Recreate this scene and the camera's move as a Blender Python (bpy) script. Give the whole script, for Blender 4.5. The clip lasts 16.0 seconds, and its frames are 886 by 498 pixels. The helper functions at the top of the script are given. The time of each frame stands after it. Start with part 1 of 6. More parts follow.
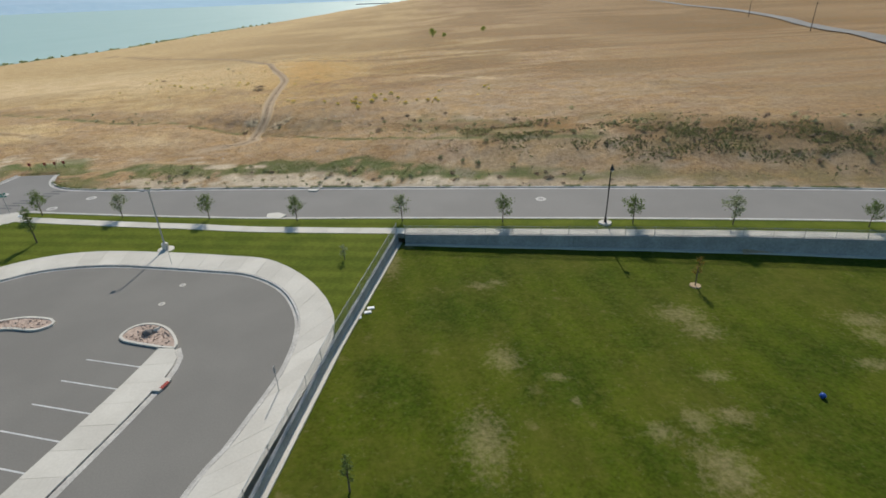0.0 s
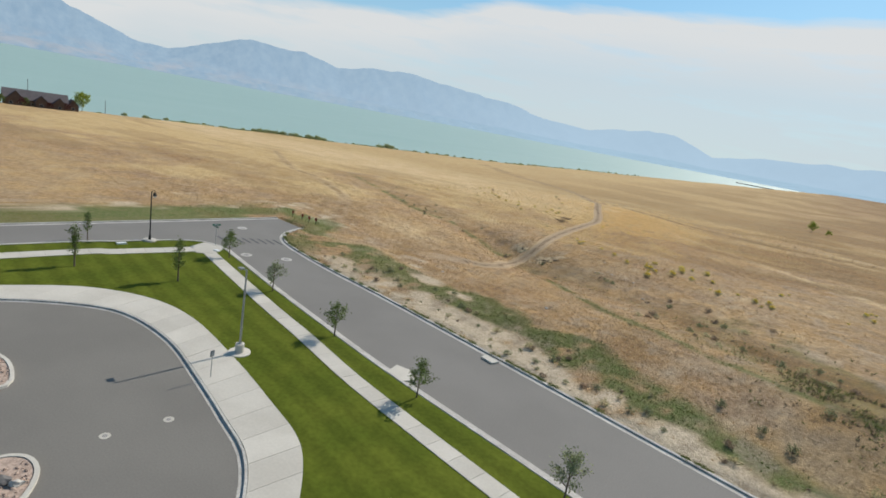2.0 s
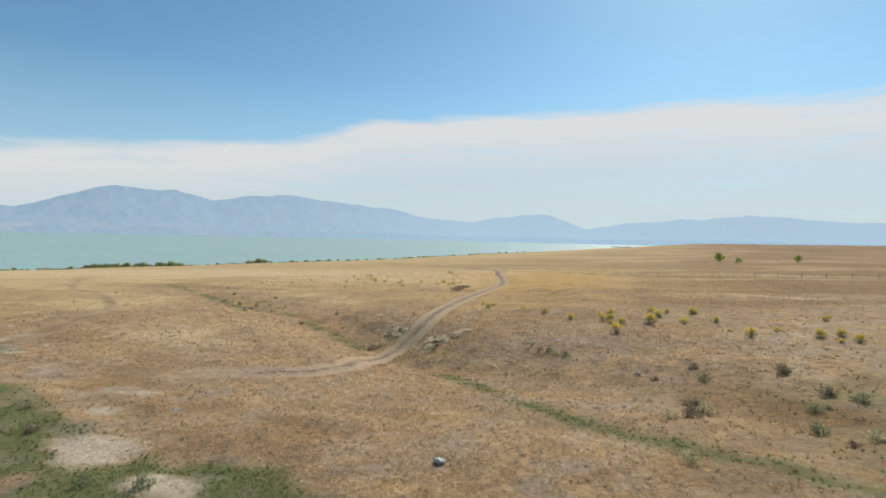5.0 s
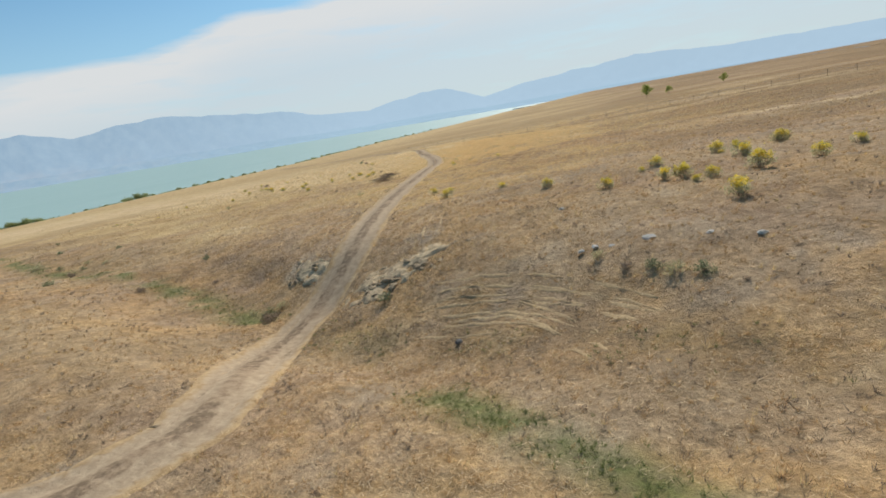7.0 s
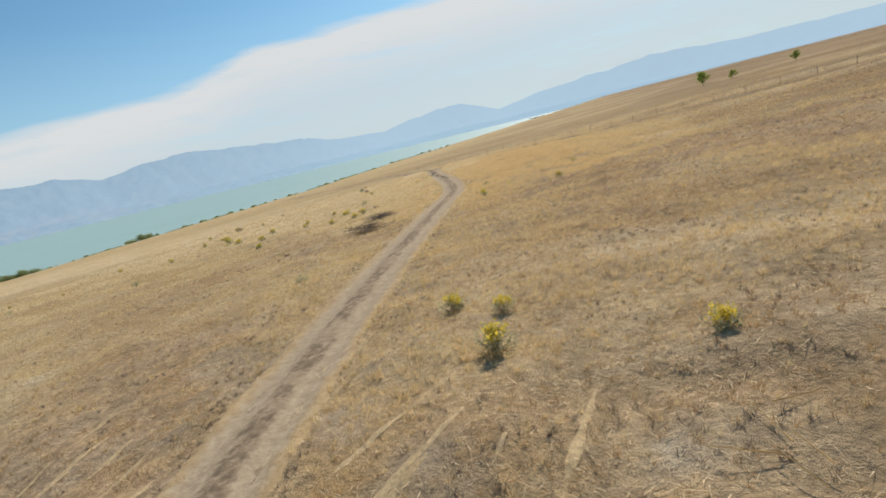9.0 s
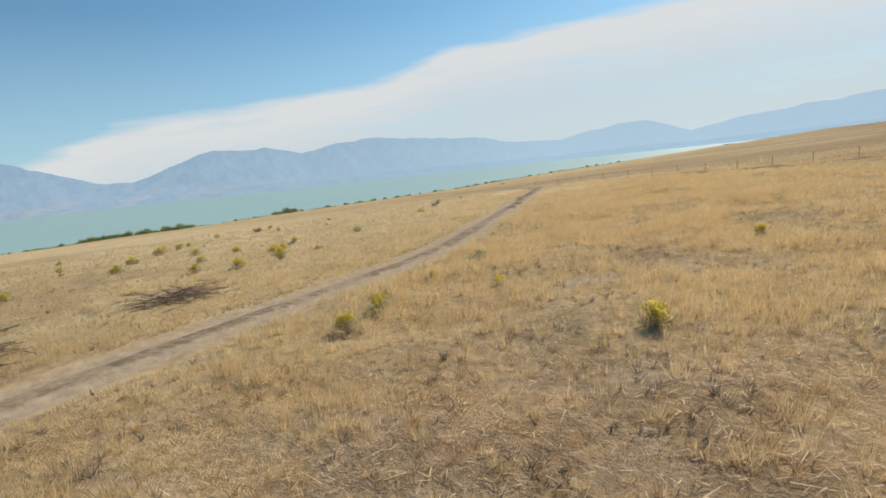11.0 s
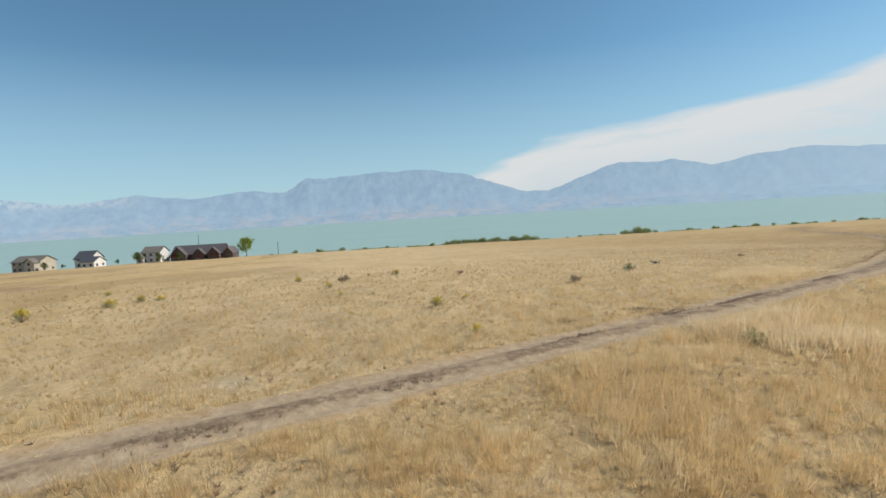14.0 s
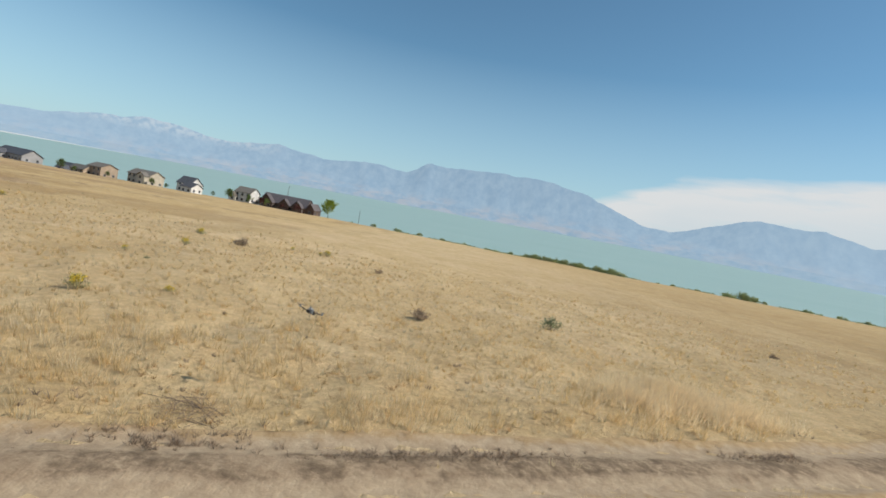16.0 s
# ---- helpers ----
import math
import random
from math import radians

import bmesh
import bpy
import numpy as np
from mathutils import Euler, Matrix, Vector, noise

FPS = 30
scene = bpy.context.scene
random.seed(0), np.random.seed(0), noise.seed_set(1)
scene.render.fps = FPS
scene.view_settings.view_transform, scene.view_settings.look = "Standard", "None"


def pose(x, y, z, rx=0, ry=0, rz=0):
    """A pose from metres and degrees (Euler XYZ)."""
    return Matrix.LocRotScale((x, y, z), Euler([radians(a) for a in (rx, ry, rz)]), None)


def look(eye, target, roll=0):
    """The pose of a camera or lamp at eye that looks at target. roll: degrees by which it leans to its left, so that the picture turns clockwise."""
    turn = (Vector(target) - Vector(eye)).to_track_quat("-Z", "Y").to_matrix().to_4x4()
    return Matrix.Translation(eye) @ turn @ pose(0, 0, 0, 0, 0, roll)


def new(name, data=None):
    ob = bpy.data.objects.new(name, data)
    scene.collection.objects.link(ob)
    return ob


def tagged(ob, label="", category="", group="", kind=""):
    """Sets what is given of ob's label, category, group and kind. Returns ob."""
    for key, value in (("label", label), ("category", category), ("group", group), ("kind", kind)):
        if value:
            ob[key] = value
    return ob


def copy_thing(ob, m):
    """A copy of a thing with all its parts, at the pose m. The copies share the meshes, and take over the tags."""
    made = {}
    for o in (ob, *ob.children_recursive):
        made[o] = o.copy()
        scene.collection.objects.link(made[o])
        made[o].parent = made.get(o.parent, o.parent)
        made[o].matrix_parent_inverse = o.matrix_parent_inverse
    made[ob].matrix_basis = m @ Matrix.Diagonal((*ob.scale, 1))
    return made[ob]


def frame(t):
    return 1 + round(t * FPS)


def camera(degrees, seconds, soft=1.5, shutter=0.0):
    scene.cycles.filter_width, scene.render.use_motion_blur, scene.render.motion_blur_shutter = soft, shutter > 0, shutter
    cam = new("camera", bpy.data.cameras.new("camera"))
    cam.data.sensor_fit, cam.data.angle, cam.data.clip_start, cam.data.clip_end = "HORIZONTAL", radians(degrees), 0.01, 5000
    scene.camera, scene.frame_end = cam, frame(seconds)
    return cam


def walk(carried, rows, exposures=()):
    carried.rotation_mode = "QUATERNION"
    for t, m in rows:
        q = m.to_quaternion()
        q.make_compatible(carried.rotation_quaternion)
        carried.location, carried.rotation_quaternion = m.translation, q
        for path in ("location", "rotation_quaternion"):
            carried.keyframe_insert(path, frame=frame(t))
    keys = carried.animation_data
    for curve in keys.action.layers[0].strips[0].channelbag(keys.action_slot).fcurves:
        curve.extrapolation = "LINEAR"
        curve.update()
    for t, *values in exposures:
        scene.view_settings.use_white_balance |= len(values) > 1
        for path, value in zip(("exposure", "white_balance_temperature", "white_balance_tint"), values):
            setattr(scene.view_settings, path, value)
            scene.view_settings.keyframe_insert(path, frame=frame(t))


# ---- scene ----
cam = camera(81.1, 16.0, soft=1.7)
PATH = [
    (0, (-2.804, 4.513, 24.34), (-2.782, 6.304, 23.45), -2.1),
    (0.5, (-1.109, 11.391, 23.268), (-1.334, 13.194, 22.431), 3.4),
    (1, (0.098, 18.667, 22.035), (-0.445, 20.449, 21.309), 6.7),
    (1.5, (0.678, 26.225, 21.026), (-0.207, 27.919, 20.436), 9.9),
    (2, (0.267, 33.729, 20.47), (-0.836, 35.328, 19.991), 10.6),
    (2.5, (-1.318, 41.005, 19.964), (-2.45, 42.595, 19.529), 9.7),
    (3, (-3.271, 47.876, 18.947), (-4.363, 49.501, 18.54), 6.0),
    (3.5, (-5.444, 54.337, 16.841), (-6.661, 55.919, 16.696), 12.5),
    (4, (-7.811, 60.386, 14.401), (-8.858, 62.083, 14.549), 10.5),
    (4.5, (-10.436, 65.982, 11.962), (-11.368, 67.74, 12.168), 6.5),
    (5, (-13.474, 71.162, 10.094), (-14.319, 72.974, 10.05), 1.3),
    (5.2, (-14.472, 73.126, 9.747), (-15.273, 74.954, 9.625), -0.9),
    (7.3, (-27.159, 98.33, 7.214), (-27.695, 100.189, 6.703), -9.3),
    (7.5, (-28.115, 101.15, 7.064), (-28.648, 103.007, 6.548), -9.0),
    (8, (-30.33, 108.628, 6.574), (-30.859, 110.497, 6.098), -10.1),
    (8.5, (-32.257, 116.492, 6.287), (-32.827, 118.362, 5.864), -12.2),
    (9, (-33.755, 124.696, 6.13), (-34.388, 126.547, 5.712), -13.6),
    (9.2, (-34.298, 127.898, 5.871), (-34.949, 129.743, 5.454), -14.4),
    (11.3, (-35.593, 167.225, 3.493), (-36.844, 168.762, 3.223), -6.2),
    (11.5, (-35.835, 170.673, 3.505), (-37.148, 172.159, 3.246), -7.0),
    (12, (-36.791, 178.625, 3.567), (-38.289, 179.933, 3.359), -5.8),
    (12.5, (-38.43, 186.018, 3.599), (-40.093, 187.112, 3.409), -5.0),
    (13, (-40.623, 193.416, 3.778), (-42.412, 194.294, 3.61), -5.3),
    (13.5, (-43.404, 200.933, 3.911), (-45.293, 201.572, 3.757), -5.3),
    (14, (-45.846, 206.863, 3.937), (-47.796, 207.286, 3.805), -3.3),
    (14.5, (-47.726, 211.809, 3.948), (-49.707, 212.028, 3.791), -0.1),
    (15, (-50.381, 216.652, 3.922), (-52.37, 216.749, 3.736), 2.5),
    (15.5, (-53.475, 220.972, 3.927), (-55.465, 220.99, 3.736), 7.7),
    (16, (-57.017, 224.672, 3.742), (-59.011, 224.703, 3.593), 10.6),
]
walk(cam, [(t, look(eye, target, roll)) for t, eye, target, roll in PATH])

# ---- world, sun, exposure ----
SUN_AZ, SUN_EL = 4.0, 39.0   # degrees from +y towards +x, and above the horizon


def make_world():
    w = bpy.data.worlds.new("sky")
    scene.world = w
    w.use_nodes = True
    nt = w.node_tree
    nt.nodes.clear()
    N, L = nt.nodes.new, nt.links.new

    def val(op, a, b=None, clamp=False):
        n = N("ShaderNodeMath")
        n.operation, n.use_clamp = op, clamp
        for i, v in enumerate((a, b)):
            if v is None:
                continue
            if isinstance(v, (int, float)):
                n.inputs[i].default_value = v
            else:
                L(v, n.inputs[i])
        return n.outputs[0]
    sky = N("ShaderNodeTexSky")
    sky.sky_type, sky.sun_disc = "NISHITA", False
    sky.sun_elevation, sky.sun_rotation = radians(SUN_EL), radians(SUN_AZ)
    sky.altitude, sky.air_density, sky.dust_density, sky.ozone_density = 1300, 1.0, 0.8, 0.6
    co = N("ShaderNodeTexCoord")
    xyz = N("ShaderNodeSeparateXYZ")
    L(co.outputs["Generated"], xyz.inputs[0])
    x, y, z = xyz.outputs
    az = val("ARCTAN2", x, y)
    az01 = val("ADD", val("DIVIDE", az, 2 * math.pi), 0.5)
    el = val("MULTIPLY", val("ARCSINE", z), 180 / math.pi)
    # the upper rim of the cloud bank, in degrees, round the compass
    rim = N("ShaderNodeValToRGB")
    stops = [(-180, 0), (-95, 1), (-78, 2.5), (-66, 7.6), (-50, 9.2), (-40, 10.6), (-33, 12.9), (-20, 13.8), (0, 14.0), (30, 13.0), (90, 8), (180, 0)]
    els = rim.color_ramp.elements
    while len(els) < len(stops):
        els.new(0.5)
    for e, (a, h) in zip(els, stops):
        e.position = (a + 180) / 360
        e.color = (h / 20, h / 20, h / 20, 1)
    L(az01, rim.inputs[0])
    top = val("MULTIPLY", rim.outputs[0], 20.0)
    mp = N("ShaderNodeMapping")
    mp.inputs["Scale"].default_value = (3.0, 3.0, 20.0)
    L(co.outputs["Generated"], mp.inputs[0])
    n1, n2 = N("ShaderNodeTexNoise"), N("ShaderNodeTexNoise")
    for n, s, d in ((n1, 1.9, 8), (n2, 0.8, 6)):
        n.inputs["Scale"].default_value, n.inputs["Detail"].default_value = s, d
        n.inputs["Roughness"].default_value = 0.55
        L(mp.outputs[0], n.inputs["Vector"])
    fray = val("MULTIPLY", val("SUBTRACT", n1.outputs[0], 0.5), 2.2)
    depth = val("SUBTRACT", val("ADD", top, fray), el)       # degrees below the rim
    edge = val("DIVIDE", depth, 1.1, True)
    # bright just under the rim, thinner and greyer further down
    lower = val("DIVIDE", val("SUBTRACT", depth, 2.5), 4.5, True)
    thin = val("SUBTRACT", 1.0, val("MULTIPLY", lower, val("ADD", 0.0, val("MULTIPLY", n2.outputs[0], 0.34))))
    streak = val("ADD", 0.17, val("MULTIPLY", n1.outputs[0], 1.75), True)
    cover = val("MULTIPLY", val("MULTIPLY", edge, thin), val("MULTIPLY", streak, 0.96))
    tone = N("ShaderNodeMix")
    tone.data_type = "RGBA"
    tone.inputs[6].default_value, tone.inputs[7].default_value = (6.8, 6.95, 7.0, 1), (5.7, 6.3, 6.7, 1)
    L(lower, tone.inputs[0])
    hz = N("ShaderNodeMix")
    hz.data_type = "RGBA"
    tint = N("ShaderNodeMix")
    tint.data_type, tint.blend_type = "RGBA", "MULTIPLY"
    tint.inputs[0].default_value = 1.0
    tint.inputs[7].default_value = (0.75, 1.05, 1.07, 1)
    L(sky.outputs[0], tint.inputs[6])
    L(tint.outputs[2], hz.inputs[6])
    hz.inputs[7].default_value = (4.05, 5.6, 6.7, 1)
    L(val("MULTIPLY", val("SUBTRACT", 1.0, val("DIVIDE", val("ABSOLUTE", el), 16.5, True)), 0.78), hz.inputs[0])
    mix = N("ShaderNodeMix")
    mix.data_type = "RGBA"
    L(cover, mix.inputs[0])
    L(hz.outputs[2], mix.inputs[6])
    L(tone.outputs[2], mix.inputs[7])
    bg, out = N("ShaderNodeBackground"), N("ShaderNodeOutputWorld")
    bg.inputs[1].default_value = 0.105
    L(mix.outputs[2], bg.inputs[0])
    L(bg.outputs[0], out.inputs[0])


make_world()
sun = new("sun", bpy.data.lights.new("sun", "SUN"))
sun.data.energy, sun.data.angle, sun.data.color = 4.4, radians(0.53), (1.0, 0.918, 0.81)
sa, se = radians(SUN_AZ), radians(SUN_EL)
sun.matrix_world = look((0, 0, 0), (-math.sin(sa) * math.cos(se), -math.cos(sa) * math.cos(se), -math.sin(se)))
scene.view_settings.exposure = 0.0

# ---- materials ----


def material(name, color, rough=0.85, second=None, scale=1.0, fine=12.0, bump=0.2, bump_scale=None, metal=0.0, amount=0.6, spread=0.12, spec=0.3, rub=0.18):
    """A surface with large stains between two colours, a fine grain and a little relief."""
    m = bpy.data.materials.new(name)
    m.use_nodes = True
    nt = m.node_tree
    N, L = nt.nodes.new, nt.links.new
    bs = nt.nodes["Principled BSDF"]
    bs.inputs["Roughness"].default_value, bs.inputs["Metallic"].default_value = rough, metal
    bs.inputs["Specular IOR Level"].default_value = spec
    geo = N("ShaderNodeNewGeometry")
    big, small = N("ShaderNodeTexNoise"), N("ShaderNodeTexNoise")
    for n, s, d in ((big, scale, 4), (small, fine, 3)):
        n.inputs["Scale"].default_value, n.inputs["Detail"].default_value = s, d
        L(geo.outputs["Position"], n.inputs["Vector"])
    second = second or tuple(c * 0.75 for c in color)
    ramp = N("ShaderNodeMapRange")
    ramp.inputs[1].default_value, ramp.inputs[2].default_value = 0.5 - spread, 0.5 + spread
    ramp.inputs[4].default_value = amount
    L(big.outputs[0], ramp.inputs[0])
    mix = N("ShaderNodeMix")
    mix.data_type = "RGBA"
    mix.inputs[6].default_value, mix.inputs[7].default_value = (*color, 1), (*second, 1)
    L(ramp.outputs[0], mix.inputs[0])
    grain = N("ShaderNodeMapRange")
    grain.inputs[1].default_value, grain.inputs[2].default_value = 0.25, 0.75
    grain.inputs[3].default_value, grain.inputs[4].default_value = 1 - rub, 1 + rub
    L(small.outputs[0], grain.inputs[0])
    rnd = N("ShaderNodeObjectInfo")
    tint = N("ShaderNodeMapRange")
    tint.inputs[3].default_value, tint.inputs[4].default_value = 0.93, 1.05
    L(rnd.outputs["Random"], tint.inputs[0])
    mul0 = N("ShaderNodeMath")
    mul0.operation = "MULTIPLY"
    L(grain.outputs[0], mul0.inputs[0])
    L(tint.outputs[0], mul0.inputs[1])
    mul = N("ShaderNodeVectorMath")
    mul.operation = "SCALE"
    L(mix.outputs[2], mul.inputs[0])
    L(mul0.outputs[0], mul.inputs["Scale"])
    L(mul.outputs[0], bs.inputs["Base Color"])
    if bump:
        b = N("ShaderNodeBump")
        b.inputs["Strength"].default_value, b.inputs["Distance"].default_value = bump, 0.03
        L(small.outputs[0], b.inputs["Height"])
        L(b.outputs[0], bs.inputs["Normal"])
    return m


ASPHALT = material("asphalt", (0.232, 0.222, 0.205), 0.9, (0.20, 0.191, 0.176), 0.12, 9.0, 0.15, rub=0.08)
LOT = material("lot_asphalt", (0.195, 0.185, 0.165), 0.9, (0.165, 0.156, 0.14), 0.16, 9.0, 0.15, rub=0.08)
PATCH = material("asphalt_patch", (0.11, 0.11, 0.115), 0.9, None, 0.5, 9.0, 0.1)
CONCRETE = material("pale_concrete", (0.57, 0.54, 0.475), 0.85, (0.48, 0.45, 0.39), 0.35, 6.0, 0.05, rub=0.05)
KERB = material("kerb_concrete", (0.52, 0.50, 0.46), 0.85, (0.36, 0.34, 0.31), 0.6, 5.0, 0.12)
WALL = material("wall_concrete", (0.36, 0.36, 0.34), 0.9, (0.24, 0.24, 0.23), 0.5, 4.0, 0.2)
PAINT = material("worn_paint", (0.62, 0.62, 0.60), 0.8, (0.35, 0.35, 0.34), 1.4, 9.0, 0.1)
STEEL = material("galvanised_steel", (0.42, 0.43, 0.44), 0.45, None, 2, 20, 0.0, metal=0.7)
BLACK = material("black_paint", (0.02, 0.02, 0.022), 0.45, None, 2, 20, 0.0)
GREY = material("grey_paint", (0.30, 0.31, 0.32), 0.5, None, 2, 20, 0.0)
LENS = material("lamp_lens", (0.75, 0.75, 0.72), 0.25, None, 2, 20, 0.0)
GREEN_SIGN = material("sign_green", (0.01, 0.20, 0.13), 0.5, None, 2, 20, 0.0)
RED = material("red_paint", (0.35, 0.05, 0.035), 0.6, None, 2, 20, 0.0)
WHITE = material("white_plastic", (0.75, 0.76, 0.76), 0.5, None, 3, 20, 0.0)
BLUE = material("blue_plastic", (0.03, 0.10, 0.40), 0.4, None, 3, 20, 0.0)
IRON = material("cast_iron", (0.34, 0.33, 0.31), 0.7, (0.20, 0.19, 0.18), 3, 20, 0.1)
BARK = material("bark", (0.16, 0.12, 0.085), 0.95, None, 4, 25, 0.4)
STONE = material("pale_stone", (0.60, 0.565, 0.50), 0.9, (0.30, 0.28, 0.25), 1.5, 8, 0.4)
DARK_STONE = material("dark_stone", (0.11, 0.105, 0.10), 0.9, (0.2, 0.19, 0.18), 1.5, 8, 0.4)
GRAVEL = material("pink_gravel", (0.47, 0.36, 0.29), 0.95, (0.28, 0.21, 0.17), 5.0, 14.0, 0.8, spread=0.05)
CLOD = material("eroded_soil", (0.40, 0.30, 0.18), 0.95, (0.28, 0.205, 0.125), 1.2, 9.0, 0.8)
DRYWOOD = material("bleached_wood", (0.55, 0.47, 0.36), 0.9, (0.35, 0.28, 0.2), 2, 20, 0.3)
DARKWOOD = material("weathered_wood", (0.12, 0.09, 0.07), 0.9, None, 2, 20, 0.3)
LAWN = material("lawn_grass", (0.108, 0.130, 0.017), 0.95, (0.068, 0.095, 0.011), 0.22, 3.0, 0.5, spread=0.1, spec=0.05)
CARBON = material("carbon_black", (0.03, 0.03, 0.033), 0.4, None, 5, 30, 0.0)


def leaf_material(name, color, second, thin=0.35, dull=0.55, bright=1.4):
    m = material(name, color, 0.7, second, 1.3, 6.0, 0.0, spread=0.1)
    nt = m.node_tree
    isl = nt.nodes.new("ShaderNodeNewGeometry")
    hsv = nt.nodes.new("ShaderNodeHueSaturation")
    rng = nt.nodes.new("ShaderNodeMapRange")
    rng.inputs[3].default_value, rng.inputs[4].default_value = dull, bright
    nt.links.new(isl.outputs["Random Per Island"], rng.inputs[0])
    nt.links.new(rng.outputs[0], hsv.inputs["Value"])
    bs = nt.nodes["Principled BSDF"]
    src = bs.inputs["Base Color"].links[0].from_socket
    nt.links.new(src, hsv.inputs["Color"])
    nt.links.new(hsv.outputs[0], bs.inputs["Base Color"])
    tr = nt.nodes.new("ShaderNodeBsdfTranslucent")
    nt.links.new(hsv.outputs[0], tr.inputs[0])
    mx = nt.nodes.new("ShaderNodeMixShader")
    mx.inputs[0].default_value = thin
    nt.links.new(bs.outputs[0], mx.inputs[1])
    nt.links.new(tr.outputs[0], mx.inputs[2])
    nt.links.new(mx.outputs[0], nt.nodes["Material Output"].inputs[0])
    return m


LEAF = leaf_material("tree_leaves", (0.15, 0.20, 0.06), (0.10, 0.15, 0.04), 0.45, 0.6, 1.3)
LEAF_GREY = leaf_material("olive_leaves", (0.28, 0.31, 0.17), (0.20, 0.235, 0.12), 0.45, 0.65, 1.3)
LEAF_YELLOW = leaf_material("yellow_leaves", (0.26, 0.17, 0.03), (0.17, 0.13, 0.03))
LEAF_DARK = leaf_material("shore_leaves", (0.34, 0.38, 0.16), (0.23, 0.27, 0.11), 0.6, 0.7, 1.25)
LEAF_LIME = leaf_material("lime_leaves", (0.34, 0.40, 0.06), (0.22, 0.28, 0.05), 0.45, 0.6, 1.3)
LEAF_RED = leaf_material("plum_leaves", (0.10, 0.035, 0.03), (0.07, 0.03, 0.025))
SAGE = leaf_material("sage_leaves", (0.54, 0.50, 0.29), (0.43, 0.40, 0.22), 0.6, 0.75, 1.2)
FLOWER = leaf_material("yellow_bloom", (0.84, 0.65, 0.08), (0.66, 0.54, 0.12), 0.6, 0.75, 1.2)
PRESSED = leaf_material("pressed_straw", (0.80, 0.63, 0.40), (0.66, 0.50, 0.30), 0.45, 0.75, 1.15)
PALE = leaf_material("pale_grass", (0.83, 0.69, 0.45), (0.76, 0.60, 0.36), 0.6, 0.85, 1.1)
DEADWEED = leaf_material("dead_weeds", (0.29, 0.215, 0.15), (0.20, 0.145, 0.10), 0.3, 0.6, 1.3)
TWIG = leaf_material("dry_twigs", (0.38, 0.285, 0.20), (0.28, 0.21, 0.15), 0.35, 0.6, 1.25)
GOLD = leaf_material("golden_grass", (0.76, 0.57, 0.30), (0.62, 0.445, 0.22), 0.55, 0.8, 1.12)
STRAW = leaf_material("brown_straw", (0.62, 0.40, 0.185), (0.47, 0.30, 0.15), 0.4, 0.6, 1.3)
WEED = leaf_material("green_weeds", (0.19, 0.225, 0.08), (0.25, 0.25, 0.10), 0.4, 0.75, 1.2)


def chain_link():
    m = bpy.data.materials.new("chain_link")
    m.use_nodes = True
    nt = m.node_tree
    bs = nt.nodes["Principled BSDF"]
    bs.inputs["Base Color"].default_value = (0.30, 0.31, 0.31, 1)
    bs.inputs["Metallic"].default_value, bs.inputs["Roughness"].default_value = 0.5, 0.5
    geo = nt.nodes.new("ShaderNodeNewGeometry")
    w = nt.nodes.new("ShaderNodeTexVoronoi")
    w.feature = "DISTANCE_TO_EDGE"
    w.inputs["Scale"].default_value = 14
    nt.links.new(geo.outputs["Position"], w.inputs["Vector"])
    c = nt.nodes.new("ShaderNodeMath")
    c.operation = "LESS_THAN"
    c.inputs[1].default_value = 0.06
    nt.links.new(w.outputs["Distance"], c.inputs[0])
    tr, mx = nt.nodes.new("ShaderNodeBsdfTransparent"), nt.nodes.new("ShaderNodeMixShader")
    nt.links.new(c.outputs[0], mx.inputs[0])
    nt.links.new(tr.outputs[0], mx.inputs[1])
    nt.links.new(bs.outputs[0], mx.inputs[2])
    nt.links.new(mx.outputs[0], nt.nodes["Material Output"].inputs[0])
    return m


LINK = chain_link()


